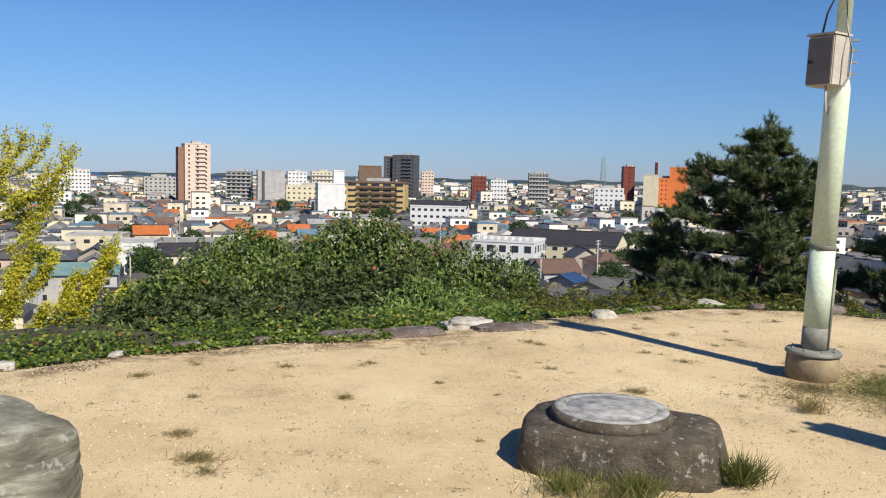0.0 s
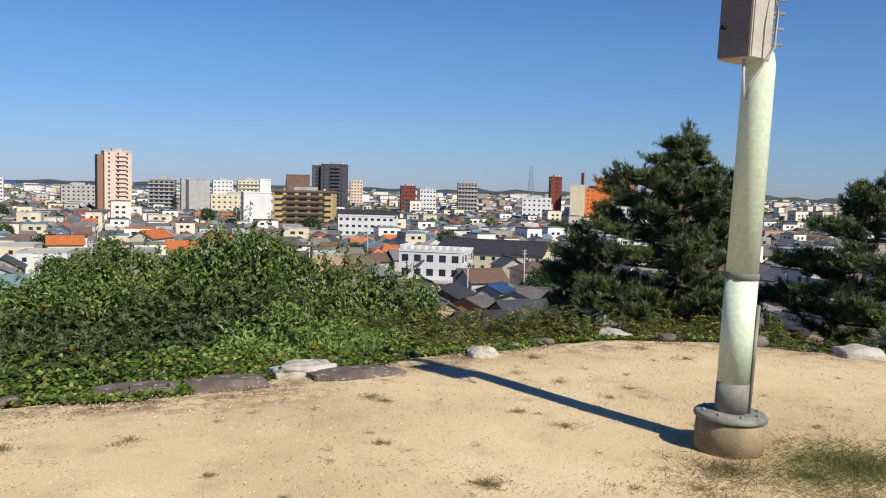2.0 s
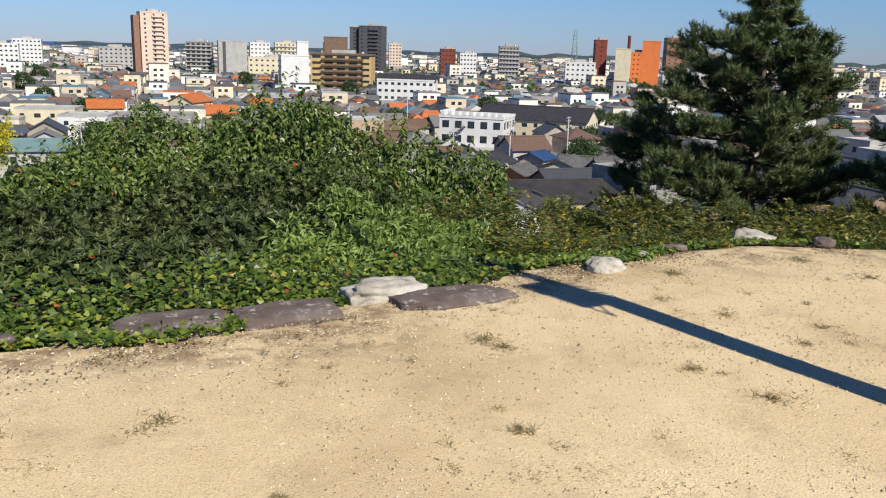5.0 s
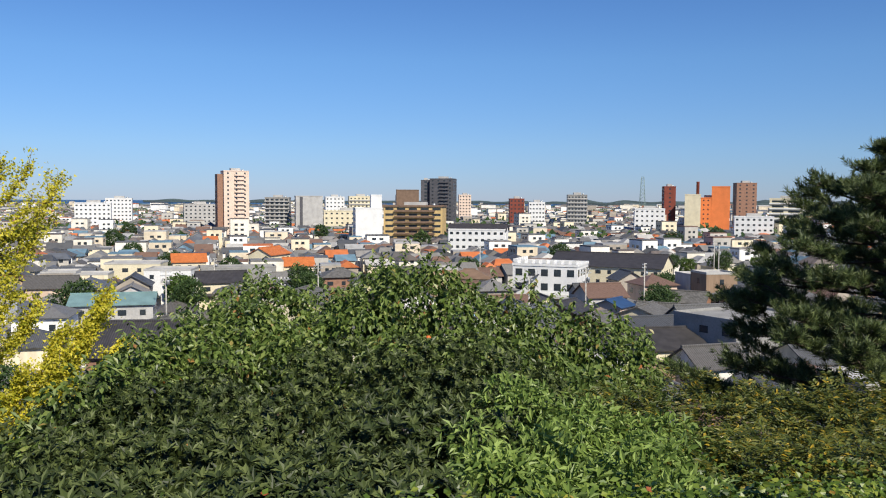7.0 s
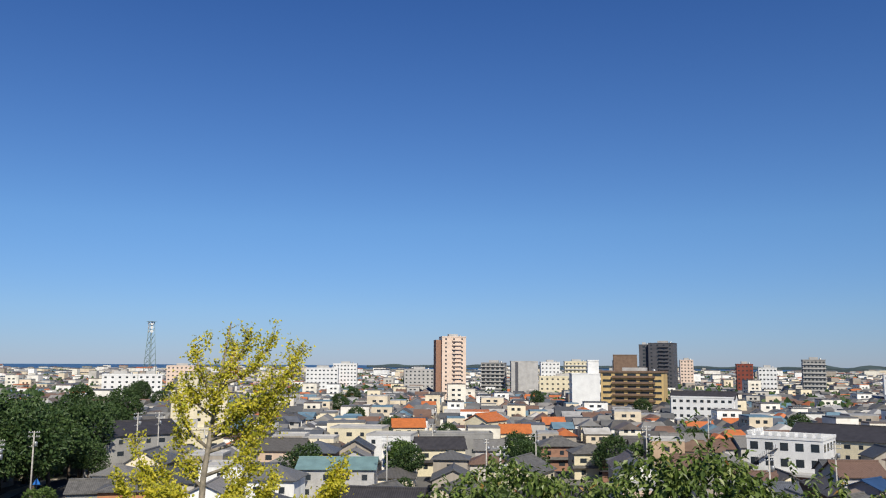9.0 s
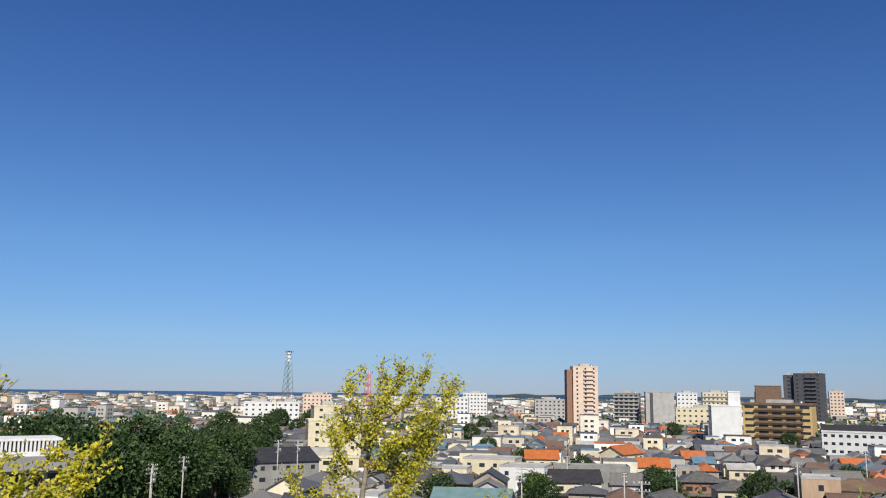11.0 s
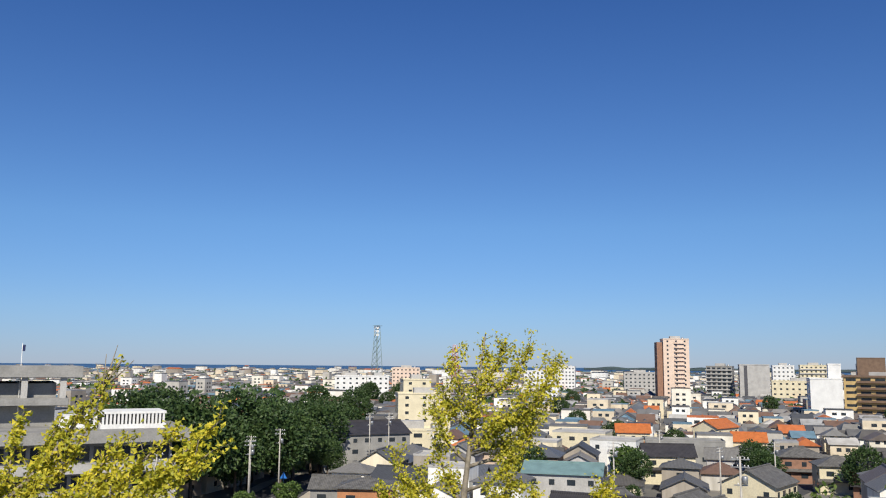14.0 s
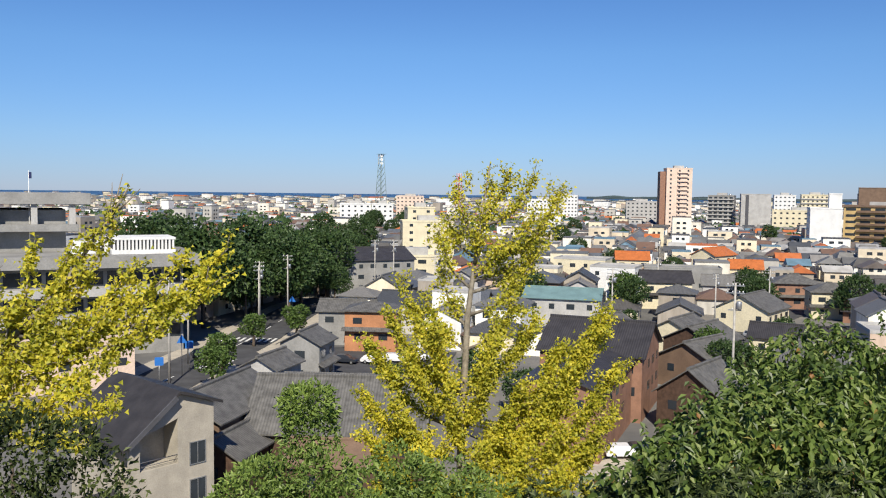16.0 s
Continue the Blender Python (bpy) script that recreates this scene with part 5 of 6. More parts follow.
up = unit(nr * np.array([[.7, .7, .4]]) + np.array([[0, 0, .8]]) + RNG.normal(size=p.shape) * .3)
reach = RNG.uniform(.15, .55, (len(p), 1))
k = np.repeat(np.arange(len(p)), 15)
f = np.tile(np.linspace(.15, 1, 15), len(p))[:, None]
whirl = RNG.normal(size=(len(k), 3)) * np.array([[1, 1, .25]])
leaves("shoot_leaves", p[k] + up[k] * reach[k] * f, unit(whirl) * .8 + up[k] * .15 + np.array([[0, 0, -.65]]), np.tile([[.2, -.3, .9]], (len(k), 1)) + unit(whirl) * .6, .11, .052, L_BIG, broad, .1)
fruit_at, _ = lobes_surface(WEST + SKIRT[4:8], 14, .05)
fruit = lathe([(.012, -.038), (.038, -.02), (.042, .005), (.03, .03), (.01, .036)], 8)
fr0 = part("fruit", fruit, painted("orange_fruit_skin", (.62, .14, .03), .1, 20, .35), broad, "ripe orange fruit", at=Matrix.Translation([float(v) for v in fruit_at[0]]))
for q in fruit_at[1:]:
    again("fruit", fr0.data, broad, Matrix.Translation([float(v) for v in q]))

dark = thing("evergreen_shrub", "dense dark evergreen shrub with rosettes of leathery leaves", "shrub")
DARK = mounds(((14.4, -5.6, -3.2, 4, -.8, -.45, .85), (14.55, -2.6, 0, 4, -.14, -.02, .85), (12.6, -4.3, -2.5, 4, -.78, -.42, .7), (12.7, -2.1, .1, 4, -.3, -.17, .68), (11.2, -3.2, -1.5, 5, -.55, -.22, .6), (11.3, -1.0, 0, 3, -.16, -.2, .55), (10.2, -2.9, -.2, 7, -.38, -.1, .5), (9.35, -2.7, -.3, 8, -.2, -.02, .44), (8.95, -2.9, -.6, 8, -.08, 0, .4), (8.5, -2.7, -.75, 8, -.04, .05, .33)))
limb_tree("trunk", (-2.2, 13.0, hill(-2.2, 13) - .3), (-2.2, 13.2, -1.2), .14, M_BARK, dark, [(.3, q[:3]) for q in DARK[::4]])
p, nr = lobes_surface(clumps(DARK, 11, .27), 12500, .28)
nr = unit(nr + RNG.normal(size=nr.shape) * .3 + np.array([[.1, -.15, .55]]))
pp, al, fc = rosettes(p, nr, 8)
leaves("crown", pp, al, fc, .086, .03, L_DARK, dark, .06)
# the shaded inner leaves that close the view into the bush
p, nr = lobes_surface([(x, y, z, r * .8, r * .8, r * .8) for x, y, z, r, _, _ in DARK], 9000, .3)
leaves("inner_leaves", p, RNG.normal(size=p.shape), nr, .10, .05, L_DARK, dark, .06)

lite = thing("light_green_shrub", "light green shrub with soft drooping leaves", "shrub")
LITE = mounds(((12.2, .3, 1.9, 6, -.1, -.42, .5), (11.1, .3, 1.6, 5, -.1, -.2, .45), (10.2, .25, 1.7, 6, -.16, -.26, .4), (9.75, .4, 1.6, 4, -.3, -.34, .3)))
limb_tree("trunk", (1.1, 12.4, hill(1.1, 12.4) - .3), (1.1, 12.2, -.9), .1, M_BARK, lite, [(.3, q[:3]) for q in LITE[::2]])
p, nr = lobes_surface(clumps(LITE, 9, .22), 24000, .6)
leaves("crown", p, nr * .7 + np.array([[0, 0, -.6]]) + RNG.normal(size=p.shape) * .5, nr + np.array([[.2, -.3, .5]]) + RNG.normal(size=p.shape) * .5, .095, .034, L_LITE, lite, .12)

yel = thing("yellowing_shrub", "sprawling shrub with fine leaves turning yellow", "shrub")
YEL = mounds(((13.5, 1.5, 7.4, 12, -.37, -.38, .55), (12.2, 2.1, 4.9, 6, -.42, -.42, .42), (11.2, 2.0, 4.2, 6, -.36, -.3, .36), (12.9, 5.6, 9.5, 5, -.5, -.6, .6)))
limb_tree("trunk", (5.2, 12.6, hill(5.2, 12.6) - .3), (5.2, 12.6, -1.3), .08, M_BARK, yel, [(.3, q[:3]) for q in YEL[::2]])
# arching sprays: fine leaves in two ranks along thin stems
p, nr = lobes_surface(YEL, 6500, .5)
stem = unit(nr * np.array([[1, 1, .5]]) + RNG.normal(size=p.shape) * .5 + np.array([[0, 0, .35]]))
side = unit(np.cross(stem, np.array([[0, 0, 1.0]]) + RNG.normal(size=p.shape) * .2))
sp_, sa_, sf_ = [], [], []
for k in range(16):
    f = (k // 2 + 1) / 8
    q = p + stem * .34 * f + np.array([[0, 0, -.12]]) * f * f
    sp_.append(q)
    sa_.append(side * (1 if k % 2 else -1) + stem * .6 + np.array([[0, 0, -.25]]))
    sf_.append(np.tile([[0, -.1, 1.0]], (len(p), 1)) + RNG.normal(size=p.shape) * .3)
leaves("crown", np.concatenate(sp_), np.concatenate(sa_), np.concatenate(sf_), .068, .027, L_YEL, yel, .1)


def pine(label, base, top, whorls, lean, stretch):
    """A pine: whorled limbs with side shoots, each shoot ending in a brush of needles that turns upwards."""
    ob = thing("pine_tree", label, "pine tree")
    limb_tree("trunk", base, top, .24, M_BARK, ob, [])
    b, t = Vector(base), Vector(top)
    roots, axes = [], []
    tw = bmesh.new()
    for zz, rad, cnt in whorls:
        s = b.lerp(t, (zz - b.z) / (t.z - b.z))
        off = RNG.uniform(0, 6.28)
        for k in range(cnt):
            a = 2 * math.pi * (k + RNG.uniform(-.25, .25)) / cnt + off
            d = Vector((math.cos(a), math.sin(a), 0))
            r = rad * RNG.uniform(.72, 1.12) * (1 + stretch * d.dot(lean))
            e = s + d * r + Vector((0, 0, r * RNG.uniform(-.08, .42)))
            m = s.lerp(e, .55) + Vector((0, 0, -.07 * r))
            part("limb", tube(bmesh.new(), [s, m, e], [.055, .035, .012], 5), M_BARK, ob)
            for j in range(int(6 + 8 * r)):
                f = 1 - .78 * RNG.random() ** 1.6
                o = s.lerp(m, f / .55) if f < .55 else m.lerp(e, (f - .55) / .45)
                w = Vector((-d.y, d.x, 0)) * RNG.uniform(-1, 1) + d * RNG.uniform(.3, 1.0) + Vector((0, 0, RNG.uniform(-.05, .5)))
                q = o + w.normalized() * RNG.uniform(.25, .65) * min(1, .5 + .3 * r)
                tube(tw, [o, q], [.014, .007], 3)
                for _ in range(4):
                    g = o.lerp(q, RNG.uniform(.35, 1.0))
                    roots.append(g)
                    axes.append(w.normalized() * .75 + Vector(RNG.normal(size=3)) * .35 + Vector((0, 0, .75)))
            for _ in range(4):
                roots.append(m.lerp(e, RNG.uniform(.6, 1)))
                axes.append(d * .6 + Vector(RNG.normal(size=3)) * .3 + Vector((0, 0, .7)))
    for k in range(26):
        roots.append(t - Vector((0, 0, RNG.uniform(0, .9))) + Vector((RNG.normal(), RNG.normal(), 0)) * .10)
        axes.append(Vector((RNG.normal() * .45, RNG.normal() * .45, 1.0)))
    tagged(part("twig_spray", tw, M_BARK, ob), kind="stuff")
    roots, axes = np.array([tuple(v) for v in roots]), unit(np.array([tuple(v) for v in axes]))
    n, per = len(roots), 26
    t1 = unit(np.cross(axes, RNG.normal(size=(n, 3))))
    t2 = np.cross(axes, t1)
    ps, al, fc = [], [], []
    for k in range(per):
        a = RNG.uniform(0, 6.28, (n, 1))
        out = np.cos(a) * t1 + np.sin(a) * t2
        ps.append(roots + axes * RNG.uniform(0, .30, (n, 1)))
        al.append(out * RNG.uniform(.5, 1.0, (n, 1)) + axes * RNG.uniform(.5, 1.2, (n, 1)))
        fc.append(axes - out * .5)
    leaves("crown", np.concatenate(ps), np.concatenate(al), np.concatenate(fc), .19, .022, L_PINE, ob, .02)
    return ob


LEFTWARD = Vector((-.94, .33, 0))
pine("dark green pine with bushy upturned tufts", (10.9, 29.2, hill(10.9, 29.2) - .3), (11.35, 29.0, 3.75),
     [(3.0, .45, 4), (2.5, .9, 5), (2.0, 1.5, 6), (1.5, 2.0, 6), (1.0, 2.2, 7), (.5, 2.4, 7), (0, 2.6, 7), (-.5, 2.75, 7), (-1.0, 2.9, 7), (-1.6, 3.2, 8), (-2.2, 3.6, 8), (-2.8, 4.0, 8), (-3.4, 4.3, 8), (-4.0, 4.4, 8), (-4.8, 4.4, 8), (-5.6, 4.3, 8), (-6.6, 4.2, 8)], LEFTWARD, .28)
pine("dark green pine with dense tufts", (15.6, 23.8, hill(15.6, 23.8) - .3), (15.4, 23.5, 2.3),
     [(1.7, .6, 4), (1.1, 1.2, 6), (.4, 1.8, 7), (-.4, 2.3, 8), (-1.2, 2.6, 8), (-2.0, 2.9, 8), (-3.0, 3.1, 8), (-4.0, 3.1, 8), (-5.0, 3.0, 7)], LEFTWARD, .1)


def ginkgo(label, stem, r0, limbs, n, sleeve=.12, twig=.45, low=-99):
    """A sparse ginkgo: sleeves of fan leaves along upswept limbs and short twigs. Each limb: its end and the height at which it leaves the stem. Below low the leaves stand closer."""
    ob = thing("ginkgo_tree", label, "ginkgo tree")
    st = [Vector(q) for q in stem]
    part("trunk", tube(bmesh.new(), st, [r0 * (1 - .9 * k / (len(st) - 1)) for k in range(len(st))], 8), M_GBARK, ob)
    segs = [(st[-2].lerp(st[-1], .5), st[-1])]
    tw = bmesh.new()
    for x, y, z, zs in limbs:
        e = Vector((x, y, z))
        k = next((i for i in range(len(st) - 1) if st[i + 1].z >= zs), len(st) - 2)
        s = st[k].lerp(st[k + 1], max(0, min(1, (zs - st[k].z) / (st[k + 1].z - st[k].z))))
        ln = (e - s).length
        m = s.lerp(e, .5) + Vector((0, 0, -.12 * ln)) + Vector((e.x - s.x, e.y - s.y, 0)) * .12
        part("limb", tube(bmesh.new(), [s, s.lerp(m, .5) + Vector((0, 0, -.02 * ln)), m, e], [.05, .042, .03, .008], 6), M_GBARK, ob)
        segs += [(s.lerp(m, .5), m), (m, e), (m, e)]
        for j in range(int(5 + 4.5 * ln)):
            f = RNG.uniform(.2, 1)
            o = s.lerp(m, f * 2) if f < .5 else m.lerp(e, f * 2 - 1)
            d = Vector(RNG.normal(size=3)) * .55 + (e - s).normalized() * .5 + Vector((0, 0, .3))
            q = o + d.normalized() * RNG.uniform(.3, 1.0) * twig
            tube(tw, [o, q], [.012, .005], 3)
            segs.append((o, q))
    tagged(part("twig_spray", tw, M_GBARK, ob), kind="stuff")
    ln = np.array([(q - o).length * (1.9 if q.z < low else .8) for o, q in segs])
    ids = RNG.choice(len(segs), n, p=ln / ln.sum())
    a = np.array([tuple(segs[i][0]) for i in ids])
    c = np.array([tuple(segs[i][1]) for i in ids])
    spur = np.round(RNG.random((n, 1)) * 9) / 9
    p = a + (c - a) * spur + RNG.normal(size=(n, 3)) * sleeve * .55
    leaves("crown", p, RNG.normal(size=(n, 3)) + np.array([[0, 0, -.3]]), RNG.normal(size=(n, 3)) * .8 + np.array([[.5, -.6, .8]]), .075, .095, L_GINK, ob, .12, True)
    return ob


G_TOP = [(-13.1, 25.8, 2.7, 1.5), (-12.4, 25.8, 2.43, 1.2), (-11.9, 26.6, 2.26, .1), (-12.2, 26.0, 1.26, -.2), (-14.0, 24.5, 2.26, .9), (-14.6, 25.0, 1.52, .4), (-12.2, 25.6, 1.71, .1), (-12.2, 26.6, 1.17, -.5), (-14.5, 24.5, 1.08, -.4), (-12.8, 25.0, .84, -.1), (-12.4, 25.8, .3, -1.1), (-14.6, 24.8, 0, -1.4), (-14.7, 24.2, -.54, -2.0), (-12.5, 25.2, -.61, -2.0), (-13.3, 24.7, 1.55, .2), (-13.5, 25.6, 2.28, .9)]
G_MID = [(-15.5, 24.1, -.14, -2.6), (-15.2, 23.4, -1.16, -3.2), (-12.3, 26.0, -1.2, -2.9), (-16.0, 23.6, -1.94, -4.1), (-14.5, 23.2, -2.16, -3.8), (-14.0, 23.5, -1.42, -3.2), (-15.8, 22.9, -3.0, -4.9), (-12.7, 24.5, -1.56, -3.2), (-12.7, 24.2, -2.37, -4.1), (-13.5, 23.7, -2.8, -4.7), (-14.7, 22.9, -3.27, -4.9), (-12.1, 24.8, -2.83, -4.9)]
G_EAST = [(-10.5, 26.2, -.89, -5.1), (-10.7, 25.8, -1.39, -5.2), (-11.5, 25.9, -1.77, -4.7), (-11.2, 26.4, -2.26, -5.4), (-10.1, 26.2, -2.23, -5.8), (-10.1, 25.9, -3.39, -6.1), (-10.4, 25.8, -4.23, -6.7), (-11.3, 25.2, -2.66, -5.5), (-11.0, 25.0, -3.7, -6.4), (-10.5, 26.0, -1.2, -5.3)]
G_LOW = [(-15.4, 22.7, -4.07, -6.1), (-13.9, 23.0, -4.16, -6.1), (-12.5, 23.7, -4.08, -6.1), (-11.6, 24.3, -4.07, -6.6), (-11.0, 24.5, -4.72, -7.3), (-14.4, 22.8, -5.07, -7.0), (-13.1, 23.1, -5.02, -7.3), (-11.9, 23.8, -5.11, -7.6), (-10.4, 25.5, -5.29, -7.7), (-15.4, 23.0, -5.46, -7.3), (-15.5, 22.6, -6.55, -8.2), (-13.5, 22.8, -6.13, -8.5), (-12.1, 23.6, -6.2, -8.5), (-10.8, 24.7, -6.13, -8.5), (-10.1, 25.9, -6.21, -8.5)]
ginkgo("tall ginkgo with sparse golden autumn leaves", [(-13.6, 24.5, hill(-13.6, 24.5) - .4), (-13.75, 24.5, -9), (-13.73, 24.55, -4.66), (-13.74, 24.8, -1.12), (-13.6, 25.1, 1.2), (-13.44, 25.34, 2.89)], .17, G_TOP + G_MID + G_EAST + G_LOW, 98000, .16, .62, -.8)
G_ARCH = [(-15.19, 14.36, .53, -1.2), (-14.8, 14.68, 1.38, -.6), (-14.09, 15.08, .55, -1.0), (-13.33, 15.39, 1.04, -.6), (-12.68, 15.71, 1.15, -.4), (-12.66, 15.57, .7, -.6), (-13.3, 15.36, .39, -.9), (-14.53, 14.87, 1.48, -.3), (-15.89, 14.29, 1.07, -.6), (-15.61, 13.82, .36, -1.2), (-15.25, 14.61, 1.18, -.6), (-16.21, 13.69, .7, -1.0), (-16.05, 13.48, -.2, -1.8), (-14.27, 15.11, .82, -.6)]
G_HANG = [(-14.74, 14.37, 0, -.9), (-14.22, 14.48, .04, -.8), (-13.99, 14.46, -.67, -1.0), (-14.34, 14.18, -1.12, -1.4), (-14.21, 14.08, -1.91, -1.6), (-14.91, 13.96, -.7, -1.4), (-14.93, 13.77, -1.4, -1.8), (-13.83, 14.38, -1.36, -1.3), (-15.3, 13.72, -.52, -1.5), (-15.15, 14.22, -.02, -1.2)]
ginkgo("bare-tipped ginkgo with arching golden branches", [(-17.5, 12.9, hill(-17.5, 12.9) - .4), (-17.3, 13.0, -5), (-16.8, 13.3, -1.8), (-15.9, 13.9, -.4), (-15.2, 14.4, .5), (-14.5, 15.15, 2.1)], .16, G_ARCH + G_HANG, 13000, .11, .4)
bare = thing("bare_branch", "pale bare upper twigs of a ginkgo", "branch", at=pose(-14.7, 14.9, 1.6))
for k, e in enumerate(((.3, .2, .55), (.2, .15, .75), (.05, .05, .6), (.45, .3, .5), (-.15, 0, .45))):
    part("twig", tube(bmesh.new(), [(0, 0, 0), Vector(e) * .55 + Vector((.04, 0, 0)), e], [.018, .012, .005], 5), M_GBARK, bare)


def leafy_shrub(label, lobes, n, leaf, wide, mat):
    ob = thing("shrub", label, "shrub")
    c = lobes[0]
    limb_tree("trunk", (c[0], c[1], hill(c[0], c[1]) - .3), c[:3], .09, M_BARK, ob, [(.4, q[:3]) for q in lobes[1:4]], 6)
    p, nr = lobes_surface(clumps(lobes, 12, .36), n, .6)
    leaves("crown", p, nr + RNG.normal(size=p.shape) * .6, nr + RNG.normal(size=p.shape) * .5, leaf, wide, mat, ob)
    return ob


leafy_shrub("green broadleaf tree on the slope", balls([(-13.3, 17.6, -2.9, .8), (-13.82, 17.35, -3.0, .8), (-12.5, 18.2, -2.75, .9), (-11.6, 18.84, -2.75, .9), (-10.88, 19.31, -2.9, .9), (-10.2, 19.7, -3.3, .8), (-13.5, 16.8, -3.4, .8), (-11.5, 17.8, -3.2, .9), (-13.4, 18.35, -1.75, .38), (-13.3, 18.4, -2.2, .42)]), 16000, .12, .055, L_LITE)
leafy_shrub("dark green broadleaf tree on the slope", balls([(-11.4, 11.34, -.45, .55), (-11.22, 11.7, -.6, .55), (-10.79, 11.84, -.9, .5), (-11.93, 11.11, -.5, .6), (-10.88, 11.29, -1.1, .6), (-10.4, 11.72, -1.25, .5), (-11.6, 10.8, -.9, .7)]), 12000, .085, .04, L_DARK)
leafy_shrub("dark green broadleaf shrub on the slope", [(10.5, 14.0, -2.6, 1.6, 1.4, 1.3), (12.5, 13.2, -2.4, 1.6, 1.4, 1.3), (14.5, 12.4, -2.2, 1.6, 1.4, 1.3), (9.0, 15.0, -3.2, 1.5, 1.3, 1.2)], 12000, .11, .05, L_DARK)

# ---- ivy along the rim ----
rim = [Vector(q) for q in GREEN[1:]]
acc = []
for a, b in zip(rim, rim[1:]):
    d = (b - a)
    nrm = Vector((-d.y, d.x)).normalized()
    m = int(d.length * 2600)
    t, o = RNG.random(m), np.abs(RNG.normal(size=m)) * .72 - .22
    w = np.array([noise.noise((a.x + d.x * q, a.y + d.y * q, 7.0)) for q in t])
    ok = (o > -.06 + .42 * w) & (o < 2.2)
    t, o = t[ok], o[ok]
    acc.append(np.stack([a.x + d.x * t + nrm.x * o, a.y + d.y * t + nrm.y * o, o], -1))
acc = np.concatenate(acc)
acc[:, 2] = np.maximum(height(acc[:, 0], acc[:, 1]), -.5) + .02 + .16 * RNG.random(len(acc)) * np.clip(acc[:, 2] * 1.4, .15, 1)
ivy = leaves("ivy", acc, RNG.normal(size=acc.shape) * np.array([[1, 1, .3]]), np.tile([[.1, -.3, 1.0]], (len(acc), 1)) + RNG.normal(size=acc.shape) * .45, .046, .045, L_IVY, None, .08)
tagged(ivy, "trailing green ivy spilling over the terrace rim", "ivy", kind="stuff")


# ---- stones ----
def stone_material(name, a, b, c, sc=4.0, band=None):
    m, nt, bs = material(name, .88, 0, .25)
    base = ramp(nt, tex_noise(nt, sc, 6, .65, band), [(.3, a), (.5, b), (.7, c)])
    lich = ramp(nt, tex_noise(nt, sc * 3.2, 5, .7), [(.58, (0, 0, 0)), (.66, (1, 1, 1))])
    nt.links.new(mix(nt, mix(nt, 1.0, lich, (.55, .55, .55), "MULTIPLY"), base, (.50, .49, .44)), bs.inputs["Base Color"])
    bump(nt, bs, tex_noise(nt, sc * 5, 6, .7, band), .7, .03)
    return m


M_GRAN = stone_material("lichened_granite", (.05, .04, .03), (.095, .078, .056), (.16, .135, .10), 7.0)
M_SCHIST = stone_material("banded_green_schist", (.07, .065, .05), (.20, .19, .14), (.42, .41, .33), 5.0, (.7, .7, 5))
M_WSTONE = stone_material("pale_stone", (.25, .22, .17), (.41, .38, .32), (.54, .51, .46))
M_BSTONE = stone_material("brown_flat_stone", (.08, .06, .05), (.13, .10, .085), (.20, .165, .14))


def boulder(label, m, size, mat, seed, rough=.22, sub=3, name="boulder"):
    bm = bmesh.new()
    bmesh.ops.create_icosphere(bm, subdivisions=sub, radius=1)
    for v in bm.verts:
        d = v.co.normalized()
        k = 1 + rough * noise.noise(d * 1.3 + Vector((seed, 0, 0))) + rough * .5 * noise.noise(d * 3.1 + Vector((0, seed, 0))) + rough * .2 * noise.noise(d * 8)
        q = d * k
        for ax in range(3):
            q[ax] = math.copysign(min(abs(q[ax]), .82 + .1 * math.sin(seed * 3 + ax)), q[ax])
        v.co = Vector((q.x * size[0], q.y * size[1], q.z * size[2]))
    for f in bm.faces:
        f.smooth = True
    ob = part(name, bm, mat)
    ob.matrix_basis = m
    return tagged(ob, label, "rock")


boulder("large grey-green banded boulder on the sand", pose(-1.16, 2.45, .18, 0, 5, 15), (.80, .60, .56), M_SCHIST, 3.1, .14, 5)
boulder("pale jagged rim stone half under ivy", pose(1.1, 8.2, -.02, 4, 0, 24), (.36, .19, .10), M_WSTONE, 1.7, .5, 4, "rim_stone")
boulder("flat brown rim stone set in the sand", pose(-.05, 7.45, -.01, 3, 0, 20), (.40, .24, .05), M_BSTONE, 5.3, .25, 4, "rim_stone")
boulder("flat grey-brown rim stone set in the sand", pose(.55, 7.72, -.01, 3, 2, 25), (.42, .22, .05), M_BSTONE, 7.9, .3, 4, "rim_stone")
boulder("flat brown rim stone behind the pale one", pose(1.55, 8.15, -.01, 0, 2, 25), (.5, .23, .045), M_BSTONE, 8.4, .3, 4, "rim_stone")
boulder("weathered grey rim stone", pose(2.68, 9.0, .0, 0, 6, 30), (.17, .12, .09), M_WSTONE, 2.2, .35, 4, "rim_stone")
boulder("large pale rim stone among the leaves", pose(4.3, 10.4, -.08, 5, 12, -15), (.2, .13, .12), M_WSTONE, 4.6, .4, 4, "rim_stone")
for k, (x, y, s) in enumerate(((5.6, 10.0, .35), (6.5, 9.3, .4), (7.4, 8.9, .45), (8.6, 8.5, .4), (-1.45, 6.75, .2), (-1.9, 6.3, .13), (-.85, 7.1, .14), (-2.6, 5.75, .2), (3.4, 9.75, .15), (3.05, 9.45, .12), (4.8, 10.1, .2))):
    boulder("grey rim stone half sunk in the sand", pose(x, y, .0, RNG.uniform(-6, 6), 0, RNG.uniform(0, 90)), (s * .75, s * .5, s * .22), M_WSTONE if k % 2 else M_BSTONE, 9.1 + k, .35, 3, "rim_stone")

